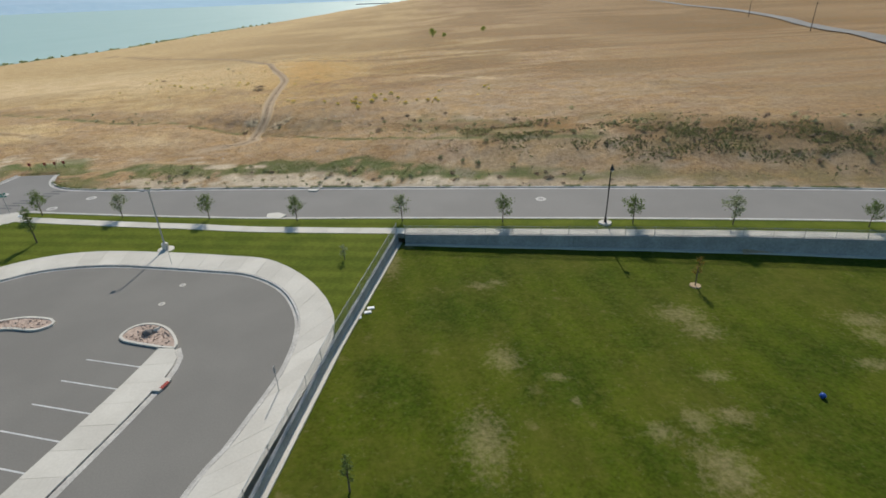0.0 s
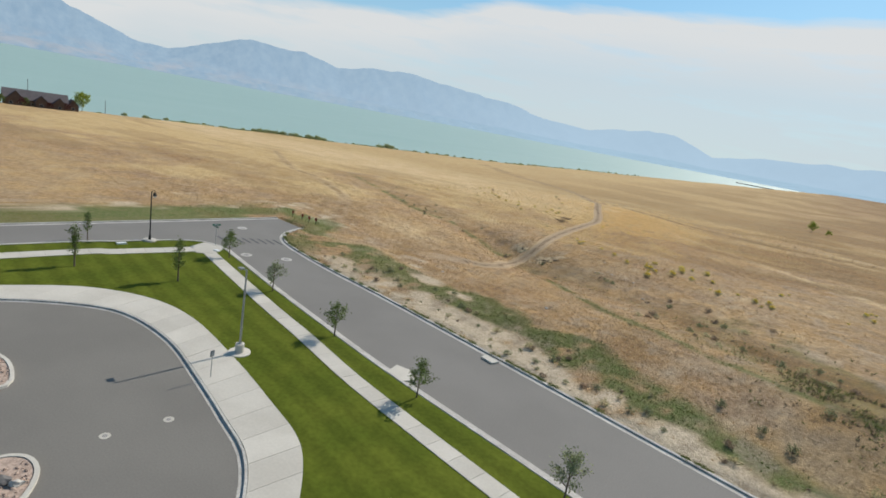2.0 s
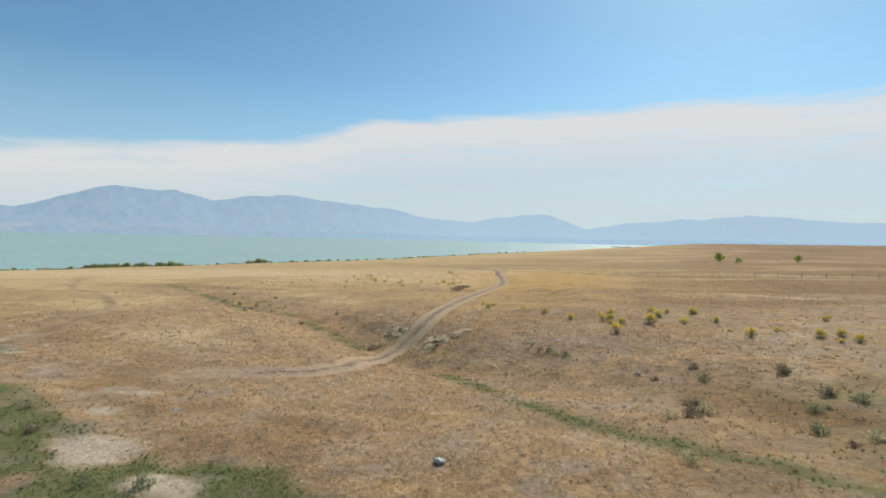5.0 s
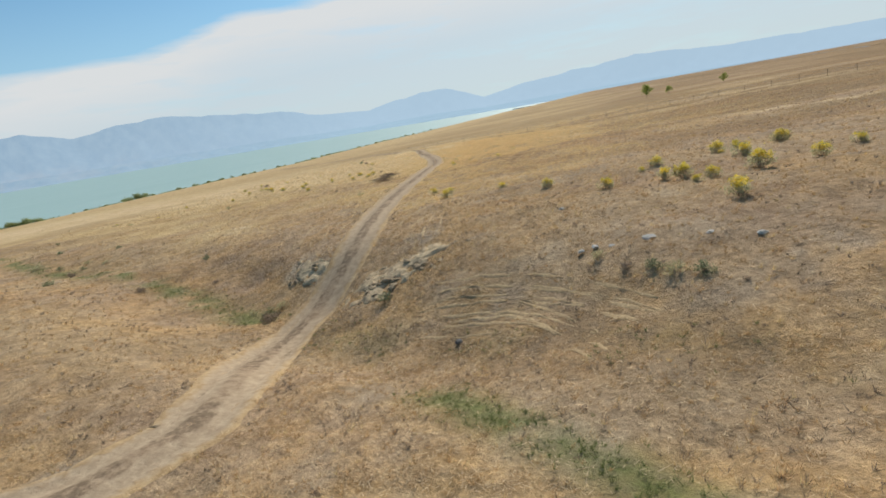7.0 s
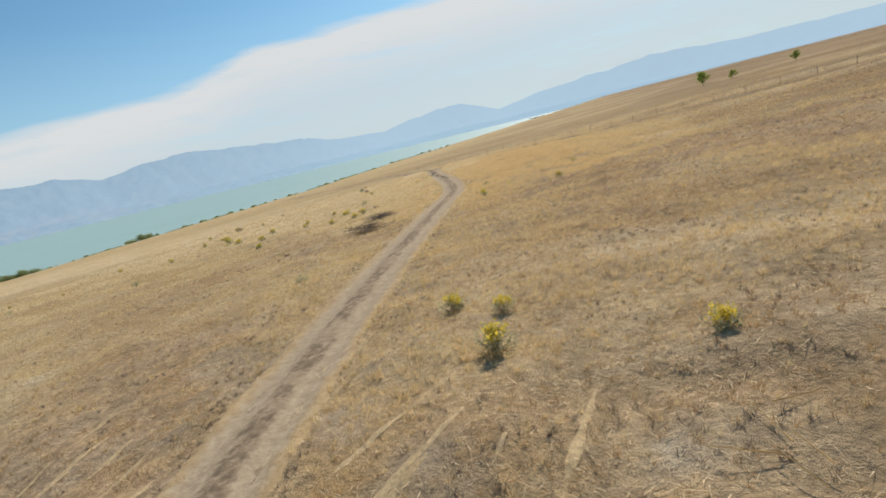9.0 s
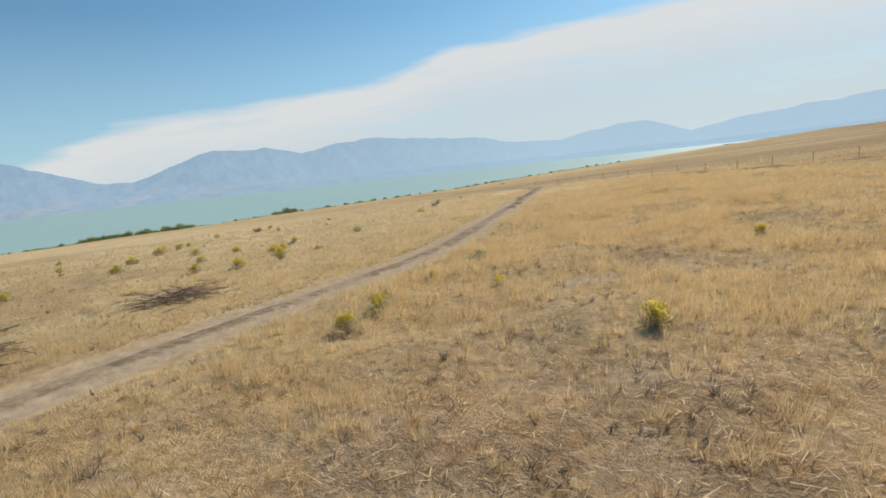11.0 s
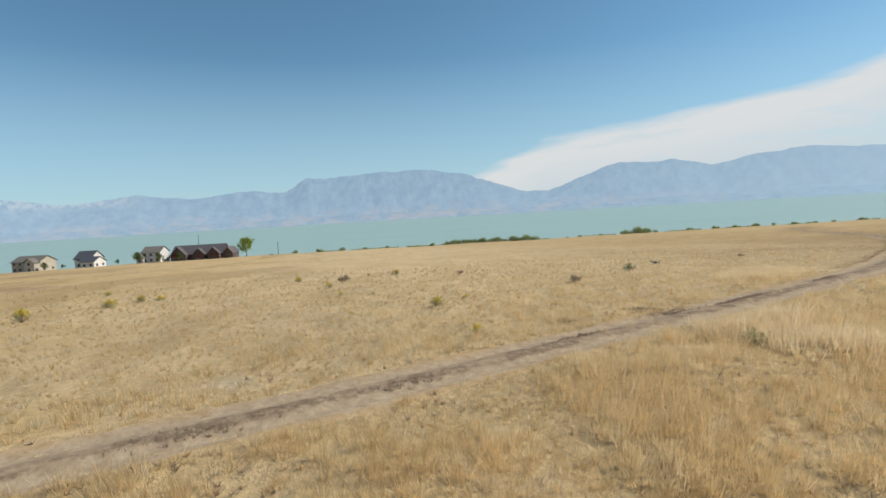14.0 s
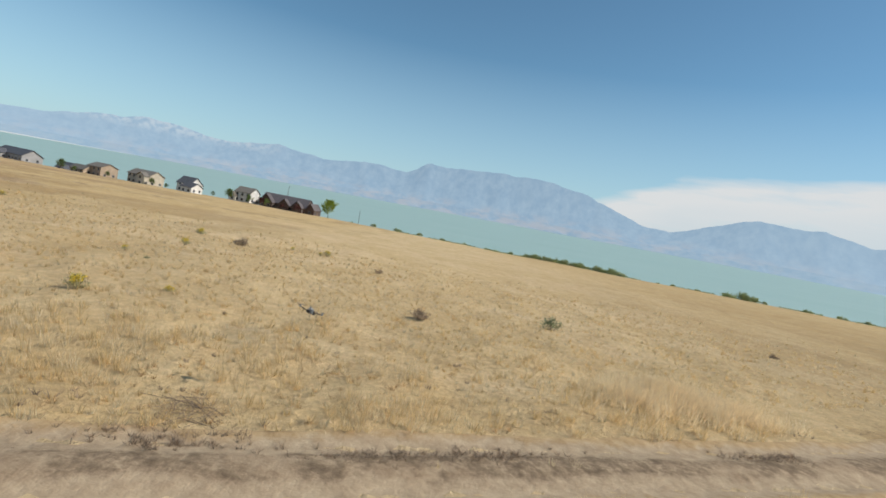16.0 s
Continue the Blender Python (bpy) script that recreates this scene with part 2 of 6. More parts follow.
def backdrop_material(name, low, high, haze, tan):
    """Far slopes, self-lit, with haze and relief shading painted into the colour: rock ribs, tan lower benches, bare
    pale crests, thicker haze to the north.
    """
    m = bpy.data.materials.new(name)
    m.use_nodes = True
    nt = m.node_tree
    N, L = nt.nodes.new, nt.links.new
    bs = nt.nodes["Principled BSDF"]
    bs.inputs["Roughness"].default_value = 1.0
    bs.inputs["Specular IOR Level"].default_value = 0.0
    geo, xyz = N("ShaderNodeNewGeometry"), N("ShaderNodeSeparateXYZ")
    L(geo.outputs["Position"], xyz.inputs[0])

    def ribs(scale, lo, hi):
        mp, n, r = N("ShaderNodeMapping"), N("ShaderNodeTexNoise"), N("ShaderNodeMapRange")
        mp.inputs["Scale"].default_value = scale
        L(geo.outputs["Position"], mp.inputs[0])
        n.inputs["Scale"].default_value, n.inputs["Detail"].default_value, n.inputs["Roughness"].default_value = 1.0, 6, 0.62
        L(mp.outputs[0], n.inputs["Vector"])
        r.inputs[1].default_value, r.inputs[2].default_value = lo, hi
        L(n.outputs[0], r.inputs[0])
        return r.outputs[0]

    def span(v, lo, hi, top=1.0):
        r = N("ShaderNodeMapRange")
        r.inputs[1].default_value, r.inputs[2].default_value, r.inputs[4].default_value = lo, hi, top
        L(v, r.inputs[0])
        return r.outputs[0]

    def times(a, b):
        n = N("ShaderNodeMath")
        n.operation = "MULTIPLY"
        L(a, n.inputs[0])
        L(b, n.inputs[1])
        return n.outputs[0]

    def blend(f, a, c):
        x = N("ShaderNodeMix")
        x.data_type = "RGBA"
        L(f, x.inputs[0])
        for i, u in ((6, a), (7, c)):
            if isinstance(u, tuple):
                x.inputs[i].default_value = (*u, 1)
            else:
                L(u, x.inputs[i])
        return x.outputs[2]
    # stretched light and dark ribs, painted in place of sun and shade on the relief
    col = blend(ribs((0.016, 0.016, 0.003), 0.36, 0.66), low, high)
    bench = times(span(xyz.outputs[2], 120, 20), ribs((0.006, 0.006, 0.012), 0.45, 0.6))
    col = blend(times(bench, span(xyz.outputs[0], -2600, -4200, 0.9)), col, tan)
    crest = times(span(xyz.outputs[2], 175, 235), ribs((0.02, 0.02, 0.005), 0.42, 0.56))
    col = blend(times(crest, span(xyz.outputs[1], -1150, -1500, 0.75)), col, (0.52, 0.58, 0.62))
    # northern haze painted on as a paler blue, growing with x
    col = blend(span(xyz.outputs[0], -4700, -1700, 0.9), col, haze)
    # added glow: nearly all brightness is emitted, sunlight on the slopes counts little
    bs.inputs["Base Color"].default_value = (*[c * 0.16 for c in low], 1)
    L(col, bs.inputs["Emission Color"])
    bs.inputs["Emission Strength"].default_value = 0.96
    return m


# the blue tones are distance haze put into the colour, not bare rock
MOUNTAIN = backdrop_material("painted_haze_mountain", (0.25, 0.365, 0.485), (0.32, 0.435, 0.54), (0.44, 0.59, 0.72), (0.44, 0.45, 0.48))
FOOT = backdrop_material("painted_haze_foothill", (0.24, 0.35, 0.47), (0.33, 0.42, 0.50), (0.39, 0.555, 0.68), (0.40, 0.42, 0.46))


def water_material():
    m = bpy.data.materials.new("lake_water")
    m.use_nodes = True
    nt = m.node_tree
    N, L = nt.nodes.new, nt.links.new
    bs = nt.nodes["Principled BSDF"]
    bs.inputs["Roughness"].default_value = 0.55
    bs.inputs["Specular IOR Level"].default_value = 0.15
    geo = N("ShaderNodeNewGeometry")
    mp = N("ShaderNodeMapping")
    mp.inputs["Scale"].default_value = (0.003, 0.0012, 1)
    L(geo.outputs["Position"], mp.inputs[0])
    n = N("ShaderNodeTexNoise")
    n.inputs["Detail"].default_value = 5
    L(mp.outputs[0], n.inputs["Vector"])
    mix = N("ShaderNodeMix")
    mix.data_type = "RGBA"
    mix.inputs[6].default_value, mix.inputs[7].default_value = (0.30, 0.44, 0.41, 1), (0.36, 0.49, 0.46, 1)
    L(n.outputs[0], mix.inputs[0])
    L(mix.outputs[2], bs.inputs["Base Color"])
    f = N("ShaderNodeTexNoise")
    f.inputs["Scale"].default_value, f.inputs["Detail"].default_value = 0.6, 3
    L(geo.outputs["Position"], f.inputs["Vector"])
    b = N("ShaderNodeBump")
    b.inputs["Strength"].default_value, b.inputs["Distance"].default_value = 0.5, 0.3
    L(f.outputs[0], b.inputs["Height"])
    L(b.outputs[0], bs.inputs["Normal"])
    return m


WATER = water_material()


def ground_material():
    """Dry steppe: straw, grey soil, weeds, sand and wheel tracks, mixed by the land-cover layers of the mesh."""
    m = bpy.data.materials.new("dry_steppe")
    m.use_nodes = True
    nt = m.node_tree
    N, L = nt.nodes.new, nt.links.new
    bs = nt.nodes["Principled BSDF"]
    bs.inputs["Roughness"].default_value, bs.inputs["Specular IOR Level"].default_value = 1.0, 0.1
    geo = N("ShaderNodeNewGeometry")
    at = N("ShaderNodeAttribute")
    at.attribute_name = "cover"
    sep = N("ShaderNodeSeparateColor")
    L(at.outputs["Color"], sep.inputs[0])

    def noise_at(scale, detail, lo, hi, rough=0.6, sx=1.0, sy=1.0):
        mp = N("ShaderNodeMapping")
        mp.inputs["Scale"].default_value = (sx, sy, 1)
        L(geo.outputs["Position"], mp.inputs[0])
        n = N("ShaderNodeTexNoise")
        n.inputs["Scale"].default_value, n.inputs["Detail"].default_value = scale, detail
        n.inputs["Roughness"].default_value = rough
        L(mp.outputs[0], n.inputs["Vector"])
        r = N("ShaderNodeMapRange")
        r.inputs[1].default_value, r.inputs[2].default_value = lo, hi
        L(n.outputs[0], r.inputs[0])
        return r.outputs[0], n.outputs[0]

    def blend(f, a, b):
        x = N("ShaderNodeMix")
        x.data_type = "RGBA"
        L(f, x.inputs[0])
        for i, c in ((6, a), (7, b)):
            if isinstance(c, tuple):
                x.inputs[i].default_value = (*c, 1)
            else:
                L(c, x.inputs[i])
        return x.outputs[2]

    def times(a, b):
        n = N("ShaderNodeMath")
        n.operation, n.use_clamp = "MULTIPLY", True
        for i, v in ((0, a), (1, b)):
            if isinstance(v, (int, float)):
                n.inputs[i].default_value = v
            else:
                L(v, n.inputs[i])
        return n.outputs[0]
    broad, _ = noise_at(0.05, 5, 0.40, 0.60, 0.6, 1.0, 2.0)
    patch, _ = noise_at(0.22, 7, 0.40, 0.60, 0.68)
    tuft, _ = noise_at(0.9, 6, 0.44, 0.60, 0.7)
    grain, raw = noise_at(5.0, 5, 0.3, 0.7, 0.75)
    fine, raw2 = noise_at(1.9, 6, 0.44, 0.62, 0.72)
    fleck, _ = noise_at(7.0, 4, 0.56, 0.68, 0.7, 1.0, 0.35)
    gold = blend(patch, (0.66, 0.49, 0.26), (0.565, 0.395, 0.185))
    gold = blend(times(tuft, 0.3), gold, (0.42, 0.285, 0.145))
    mauve = blend(tuft, (0.45, 0.32, 0.205), (0.30, 0.20, 0.12))
    orange = blend(tuft, (0.60, 0.385, 0.18), (0.43, 0.265, 0.115))
    brown = blend(times(patch, 0.8), mauve, orange)
    brown = blend(times(broad, 0.4), brown, gold)
    base = blend(at.outputs["Alpha"], brown, gold)
    dark = N("ShaderNodeMapRange")
    dark.inputs[3].default_value, dark.inputs[4].default_value = 0.46, 0.16
    L(at.outputs["Alpha"], dark.inputs[0])
    base = blend(times(fine, dark.outputs[0]), base, (0.175, 0.125, 0.08))
    base = blend(times(fleck, 0.3), base, (0.62, 0.47, 0.275))
    base = blend(sep.outputs[0], base, blend(fine, (0.135, 0.165, 0.055), (0.20, 0.20, 0.09)))
    base = blend(sep.outputs[1], base, blend(fine, (0.66, 0.555, 0.405), (0.53, 0.43, 0.305)))
    base = blend(times(sep.outputs[2], 0.5), base, blend(fine, (0.53, 0.43, 0.315), (0.40, 0.315, 0.225)))
    at2, sep2 = N("ShaderNodeAttribute"), N("ShaderNodeSeparateColor")
    at2.attribute_name = "growth"
    L(at2.outputs["Color"], sep2.inputs[0])
    base = blend(times(sep2.outputs[2], patch), base, blend(fine, (0.44, 0.36, 0.265), (0.30, 0.235, 0.165)))
    base = blend(times(sep2.outputs[1], 0.85), base, blend(tuft, (0.72, 0.56, 0.34), (0.62, 0.45, 0.25)))
    rust = blend(broad, (0.28, 0.155, 0.055), (0.22, 0.14, 0.065))
    base = blend(times(sep2.outputs[0], 0.9), base, blend(times(fine, 0.7), rust, (0.15, 0.115, 0.07)))
    g = N("ShaderNodeMapRange")
    g.inputs[3].default_value, g.inputs[4].default_value = 0.74, 1.2
    L(grain, g.inputs[0])
    sc = N("ShaderNodeVectorMath")
    sc.operation = "SCALE"
    L(base, sc.inputs[0])
    L(g.outputs[0], sc.inputs["Scale"])
    L(sc.outputs[0], bs.inputs["Base Color"])
    b = N("ShaderNodeBump")
    b.inputs["Strength"].default_value, b.inputs["Distance"].default_value = 0.65, 0.22
    ad = N("ShaderNodeMath")
    L(raw, ad.inputs[0])
    L(raw2, ad.inputs[1])
    L(ad.outputs[0], b.inputs["Height"])
    L(b.outputs[0], bs.inputs["Normal"])
    return m


GROUND = ground_material()


def mow(m, dx, dy, width, amount):
    """Mowing lanes: the base colour lighter and darker in turn across the direction (dx, dy)."""
    nt = m.node_tree
    N, L = nt.nodes.new, nt.links.new
    bs = nt.nodes["Principled BSDF"]
    src = bs.inputs["Base Color"].links[0].from_socket
    geo, dot, wob = N("ShaderNodeNewGeometry"), N("ShaderNodeVectorMath"), N("ShaderNodeTexNoise")
    dot.operation = "DOT_PRODUCT"
    dot.inputs[1].default_value = (dx * math.pi / width, dy * math.pi / width, 0)
    L(geo.outputs["Position"], dot.inputs[0])
    wob.inputs["Scale"].default_value, wob.inputs["Detail"].default_value = 0.5, 4
    L(geo.outputs["Position"], wob.inputs["Vector"])
    ad, sn, rg, sc = N("ShaderNodeMath"), N("ShaderNodeMath"), N("ShaderNodeMapRange"), N("ShaderNodeVectorMath")
    L(dot.outputs["Value"], ad.inputs[0])
    L(wob.outputs[0], ad.inputs[1])
    sn.operation = "SINE"
    L(ad.outputs[0], sn.inputs[0])
    rg.inputs[1].default_value, rg.inputs[2].default_value = -0.5, 0.5
    rg.inputs[3].default_value, rg.inputs[4].default_value = 1 - amount, 1 + amount
    L(sn.outputs[0], rg.inputs[0])
    sc.operation = "SCALE"
    L(src, sc.inputs[0])
    L(rg.outputs[0], sc.inputs["Scale"])
    L(sc.outputs[0], bs.inputs["Base Color"])


mow(LAWN, 0.13, 0.99, 1.1, 0.09)


def field_material():
    """Sports turf: green with mowing bands, yellowed and bare patches."""
    m = material("worn_turf", (0.060, 0.080, 0.006), 0.95, (0.026, 0.047, 0.004), 0.16, 4.0, 0.5, spread=0.09, rub=0.3, spec=0.05)
    mow(m, 0.98, 0.2, 1.9, 0.08)
    nt = m.node_tree
    N, L = nt.nodes.new, nt.links.new
    bs = nt.nodes["Principled BSDF"]
    src = bs.inputs["Base Color"].links[0].from_socket
    geo = N("ShaderNodeNewGeometry")
    for scale, lo, hi, colour, amount in ((0.10, 0.45, 0.66, (0.098, 0.098, 0.016), 0.6), (0.35, 0.62, 0.72, (0.20, 0.165, 0.07), 0.5), (1.6, 0.46, 0.70, (0.11, 0.112, 0.02), 0.45)):
        n, r, x = N("ShaderNodeTexNoise"), N("ShaderNodeMapRange"), N("ShaderNodeMix")
        n.inputs["Scale"].default_value, n.inputs["Detail"].default_value, n.inputs["Roughness"].default_value = scale, 7, 0.65
        L(geo.outputs["Position"], n.inputs["Vector"])
        r.inputs[1].default_value, r.inputs[2].default_value, r.inputs[4].default_value = lo, hi, amount
        L(n.outputs[0], r.inputs[0])
        x.data_type = "RGBA"
        L(r.outputs[0], x.inputs[0])
        L(src, x.inputs[6])
        x.inputs[7].default_value = (*colour, 1)
        src = x.outputs[2]
    # bare, trodden patches
    at, n, ad, r, x = N("ShaderNodeAttribute"), N("ShaderNodeTexNoise"), N("ShaderNodeMath"), N("ShaderNodeMapRange"), N("ShaderNodeMix")
    at.attribute_name = "worn"
    n.inputs["Scale"].default_value, n.inputs["Detail"].default_value, n.inputs["Roughness"].default_value = 2.2, 8, 0.78
    L(geo.outputs["Position"], n.inputs["Vector"])
    ad.operation = "MULTIPLY_ADD"
    L(n.outputs[0], ad.inputs[0])
    ad.inputs[1].default_value = 2.2
    L(at.outputs["Fac"], ad.inputs[2])
    r.inputs[1].default_value, r.inputs[2].default_value, r.inputs[4].default_value = 1.25, 1.95, 0.52
    L(ad.outputs[0], r.inputs[0])
    x.data_type = "RGBA"
    L(r.outputs[0], x.inputs[0])
    L(src, x.inputs[6])
    x.inputs[7].default_value = (0.33, 0.265, 0.145, 1)
    L(x.outputs[2], bs.inputs["Base Color"])
    return m


TURF = field_material()

# ---- mesh helpers ----


def finish(bm, name, mat, smooth=False):
    me = bpy.data.meshes.new(name)
    bm.normal_update()
    bm.to_mesh(me)
    bm.free()
    for mm in (mat if isinstance(mat, (list, tuple)) else [mat]):
        me.materials.append(mm)
    if smooth:
        for p in me.polygons:
            p.use_smooth = True
    return me


def part(name, bm, mat, parent, label="", smooth=False):
    ob = new(name, finish(bm, name, mat, smooth))
    ob.parent = parent
    if label:
        ob["label"] = label
    return ob


def empty(name, m, label, category, group="", kind=""):
    ob = new(name)
    ob.matrix_basis = m
    return tagged(ob, label, category, group, kind)


def arrays(name, verts, faces, mat):
    me = bpy.data.meshes.new(name)
    me.from_pydata(verts, [], faces)
    me.update()
    for mm in (mat if isinstance(mat, (list, tuple)) else [mat]):
        me.materials.append(mm)
    return me


def box(bm, x0, y0, z0, x1, y1, z1, bevel=0.0):
    r = bmesh.ops.create_cube(bm, size=1, matrix=Matrix.Translation(((x0 + x1) / 2, (y0 + y1) / 2, (z0 + z1) / 2)) @ Matrix.Diagonal((x1 - x0, y1 - y0, z1 - z0, 1)))
    if bevel:
        es = list({e for v in r["verts"] for e in v.link_edges})
        bmesh.ops.bevel(bm, geom=es, offset=bevel, segments=2, affect="EDGES", profile=0.5)
    return bm


def tube(bm, a, b, r0, r1=None, n=8):
    """A tapered rod from a to b."""
    a, b = Vector(a), Vector(b)
    r1 = r0 if r1 is None else r1
    q = (b - a).to_track_quat("Z", "Y").to_matrix().to_4x4()
    bmesh.ops.create_cone(bm, cap_ends=True, segments=n, radius1=r0, radius2=r1, depth=(b - a).length, matrix=Matrix.Translation((a + b) / 2) @ q)
    return bm


def prism(bm, poly, z0, z1):
    """A flat slab with the outline poly."""
    vs = [bm.verts.new((x, y, z1)) for x, y in poly]
    top = bm.faces.new(vs)
    top.normal_update()
    if top.normal.z < 0:
        top.normal_flip()
    lows = [bm.verts.new((x, y, z0)) for x, y in poly]
    for i in range(len(vs)):
        j = (i + 1) % len(vs)
        bm.faces.new((vs[i], lows[i], lows[j], vs[j]))
    bmesh.ops.recalc_face_normals(bm, faces=bm.faces[:])
    bmesh.ops.triangulate(bm, faces=[f for f in bm.faces if len(f.verts) > 4])
    return bm


def smooth_line(pts, step=1.0):
    """A rounded line through pts, sampled about every step metres."""
    P = [Vector(p).to_2d() for p in pts]
    P = [2 * P[0] - P[1]] + P + [2 * P[-1] - P[-2]]
    out = []
    for i in range(1, len(P) - 2):
        n = max(1, int((P[i + 1] - P[i]).length / step))
        for k in range(n):
            t = k / n
            a, b, c, d = P[i - 1:i + 3]
            out.append(0.5 * (2 * b + (c - a) * t + (2 * a - 5 * b + 4 * c - d) * t * t + (3 * b - a - 3 * c + d) * t ** 3))
    out.append(P[-2])
    return [(p.x, p.y) for p in out]


def offset_line(line, d):
    """The line moved d metres to its left."""
    out = []
    for i, p in enumerate(line):
        a, b = Vector(line[max(0, i - 1)]), Vector(line[min(len(line) - 1, i + 1)])
        n = (b - a).normalized()
        out.append((p[0] - n.y * d, p[1] + n.x * d))
    return out


def ribbon(bm, left, right, z0, z1):
    """A band between two lines with the same number of points."""
    rows = [[bm.verts.new((*p, z)) for p, z in ((l, z0), (l, z1), (r, z1), (r, z0))] for l, r in zip(left, right)]
    for a, b in zip(rows, rows[1:]):
        for i in range(3):
            bm.faces.new((a[i], a[i + 1], b[i + 1], b[i]))
    bm.faces.new(rows[0])
    bm.faces.new(rows[-1][::-1])
    bmesh.ops.recalc_face_normals(bm, faces=bm.faces[:])
    return bm


def resample(line, n):
    P = np.array(line)
    s = np.r_[0, np.cumsum(np.hypot(*np.diff(P, axis=0).T))]
    t = np.linspace(0, s[-1], n)
    return list(zip(np.interp(t, s, P[:, 0]).tolist(), np.interp(t, s, P[:, 1]).tolist()))


def length(line):
    return float(np.hypot(*np.diff(np.array(line), axis=0).T).sum())


# ---- the plan: streets, lawns, lot ----
NEAR_KERB = smooth_line([(-57.2, 69.6), (-52.6, 68.7), (-43, 66.9), (-33.8, 65.4), (-23.5, 63.9), (-8.6, 62.4), (10, 60.4), (25.2, 58.6), (46.9, 55.6), (95, 47.5)])
FAR_KERB = smooth_line([(-63.2, 86.2), (-61.9, 82.6), (-59.2, 79.6), (-55.2, 78.0), (-46.3, 76.7), (-32.9, 75.7), (-0.4, 72.3), (29.4, 68.8), (54.2, 65.0), (100, 57.0)])
CROSS_NEAR = smooth_line([(-69.9, -12), (-64.8, 49.3), (-63.3, 59.1), (-62.2, 65.0), (-60.6, 68.4), (-57.2, 69.6)])
CROSS_FAR = smooth_line([(-77.4, -12), (-72.4, 51.1), (-71.2, 65.7), (-69.6, 86.2)])
WALK_FAR = smooth_line([(-56.7, 67.7), (-40, 64.3), (-32.1, 62.9), (-24.8, 61.4), (-18.5, 60.5), (-8.8, 59.3), (8.4, 57.3), (23, 55.6), (40.6, 53.1), (95, 43.9)])
WALK_NEAR = offset_line(WALK_FAR, -1.5)
LOT_KERB = smooth_line([(-56.5, -12), (-53.5, 32), (-52.0, 40), (-49.9, 45.6), (-46.2, 50.3), (-42.6, 52.3), (-36.8, 52.7), (-30.5, 51.6), (-25.5, 50.5), (-21.4, 49.4), (-17.5, 46.4), (-15.05, 42.1), (-14.3, 38.5), (-14.45, 34.4), (-15.25, 30.7), (-16.15, 27.2), (-17.2, 24.2), (-19.6, 10), (-21.8, -12)])
LOT_WALK = smooth_line([(-60, -12), (-57.0, 32), (-55.2, 40), (-53.0, 46.4), (-50.0, 51.9), (-45.2, 55.3), (-39.6, 56.2), (-31.7, 55.2), (-25.2, 53.9), (-20.4, 52.6), (-16.4, 49.3), (-13.5, 45.4), (-11.8, 41.6), (-11.3, 38.3)])
WALL_LEFT = [(-7.4, 57.8), (-11.3, 38.3), (-13.5, 24.5), (-16.4, 6), (-19.0, -12)]
TRACK = smooth_line([(-58, 88.0), (-54.8, 89.5), (-51.3, 91.8), (-47.8, 95.1), (-43.9, 98.8), (-38.8, 102.4), (-37.7, 105.4), (-38.6, 108.6), (-40.2, 112), (-41.0, 116), (-40.8, 119.6), (-40.5, 123.4), (-41.0, 127.5), (-42.3, 133), (-43.5, 138.5), (-44.9, 147), (-48.0, 166.5), (-49.2, 175), (-50.2, 181), (-52.0, 187.5), (-54.5, 195), (-57.0, 201.5), (-59.5, 208), (-62.5, 216), (-66.2, 226), (-69.8, 236), (-74.8, 245), (-83, 258), (-97, 277), (-128, 306), (-175, 345), (-236, 412)], 2.0)
FENCE_TRACK = smooth_line([(-77, 248), (-62, 245), (-42, 234), (-20, 220), (2, 213), (40, 209), (90, 214), (200, 232)], 4.0)
OLD_TRAIL = smooth_line([(-64, 93), (-76, 106), (-92, 121), (-122, 137), (-143, 144), (-204, 182)], 3.0)
DITCH = smooth_line([(-31, 108), (-25, 103.2), (-19, 98), (-14.6, 95.3), (-10, 93), (-5, 90.4), (1.2, 89), (9, 87.2), (24, 84)], 2.0)
STREAK = smooth_line([(-34, 196), (-13, 177.6), (3, 159), (14, 146)], 3.0)
GULLY = smooth_line([(-130, 160), (-104, 146), (-81, 135), (-56, 124.5), (-41, 116.5), (-30, 111.5), (-19, 107.5), (-8, 102.5), (3, 96.5), (19, 91.5), (33, 87), (49, 82), (64, 78), (90, 72)], 3.0)
SHORE = [(-345, -600), (-362, 60), (-388, 235), (-374, 290), (-352, 328), (-334, 390), (-292, 545), (-215, 1150), (-60, 2500), (60, 3400), (300, 4700)]


def along(line, x, axis=0):
    P = np.array(line)
    P = P[np.argsort(P[:, axis])]
    return np.interp(x, P[:, axis], P[:, 1 - axis])


def far_from(line, x, y):
    """Distance from a line, for arrays of x and y."""
    P = np.array(line)
    best = np.full(np.shape(x), 1e9)
    for (ax, ay), (bx, by) in zip(P[:-1], P[1:]):
        dx, dy = bx - ax, by - ay
        t = np.clip(((x - ax) * dx + (y - ay) * dy) / (dx * dx + dy * dy), 0, 1)
        best = np.minimum(best, np.hypot(x - ax - t * dx, y - ay - t * dy))
    return best


RNG = np.random.default_rng(7)
LATTICE = RNG.random((256, 256))


def vnoise(x, y):
    xi, yi = np.floor(x).astype(int), np.floor(y).astype(int)
    fx, fy = x - xi, y - yi
    fx, fy = fx * fx * (3 - 2 * fx), fy * fy * (3 - 2 * fy)
    g = lambda a, b: LATTICE[a & 255, b & 255]
    return (g(xi, yi) * (1 - fx) + g(xi + 1, yi) * fx) * (1 - fy) + (g(xi, yi + 1) * (1 - fx) + g(xi + 1, yi + 1) * fx) * fy


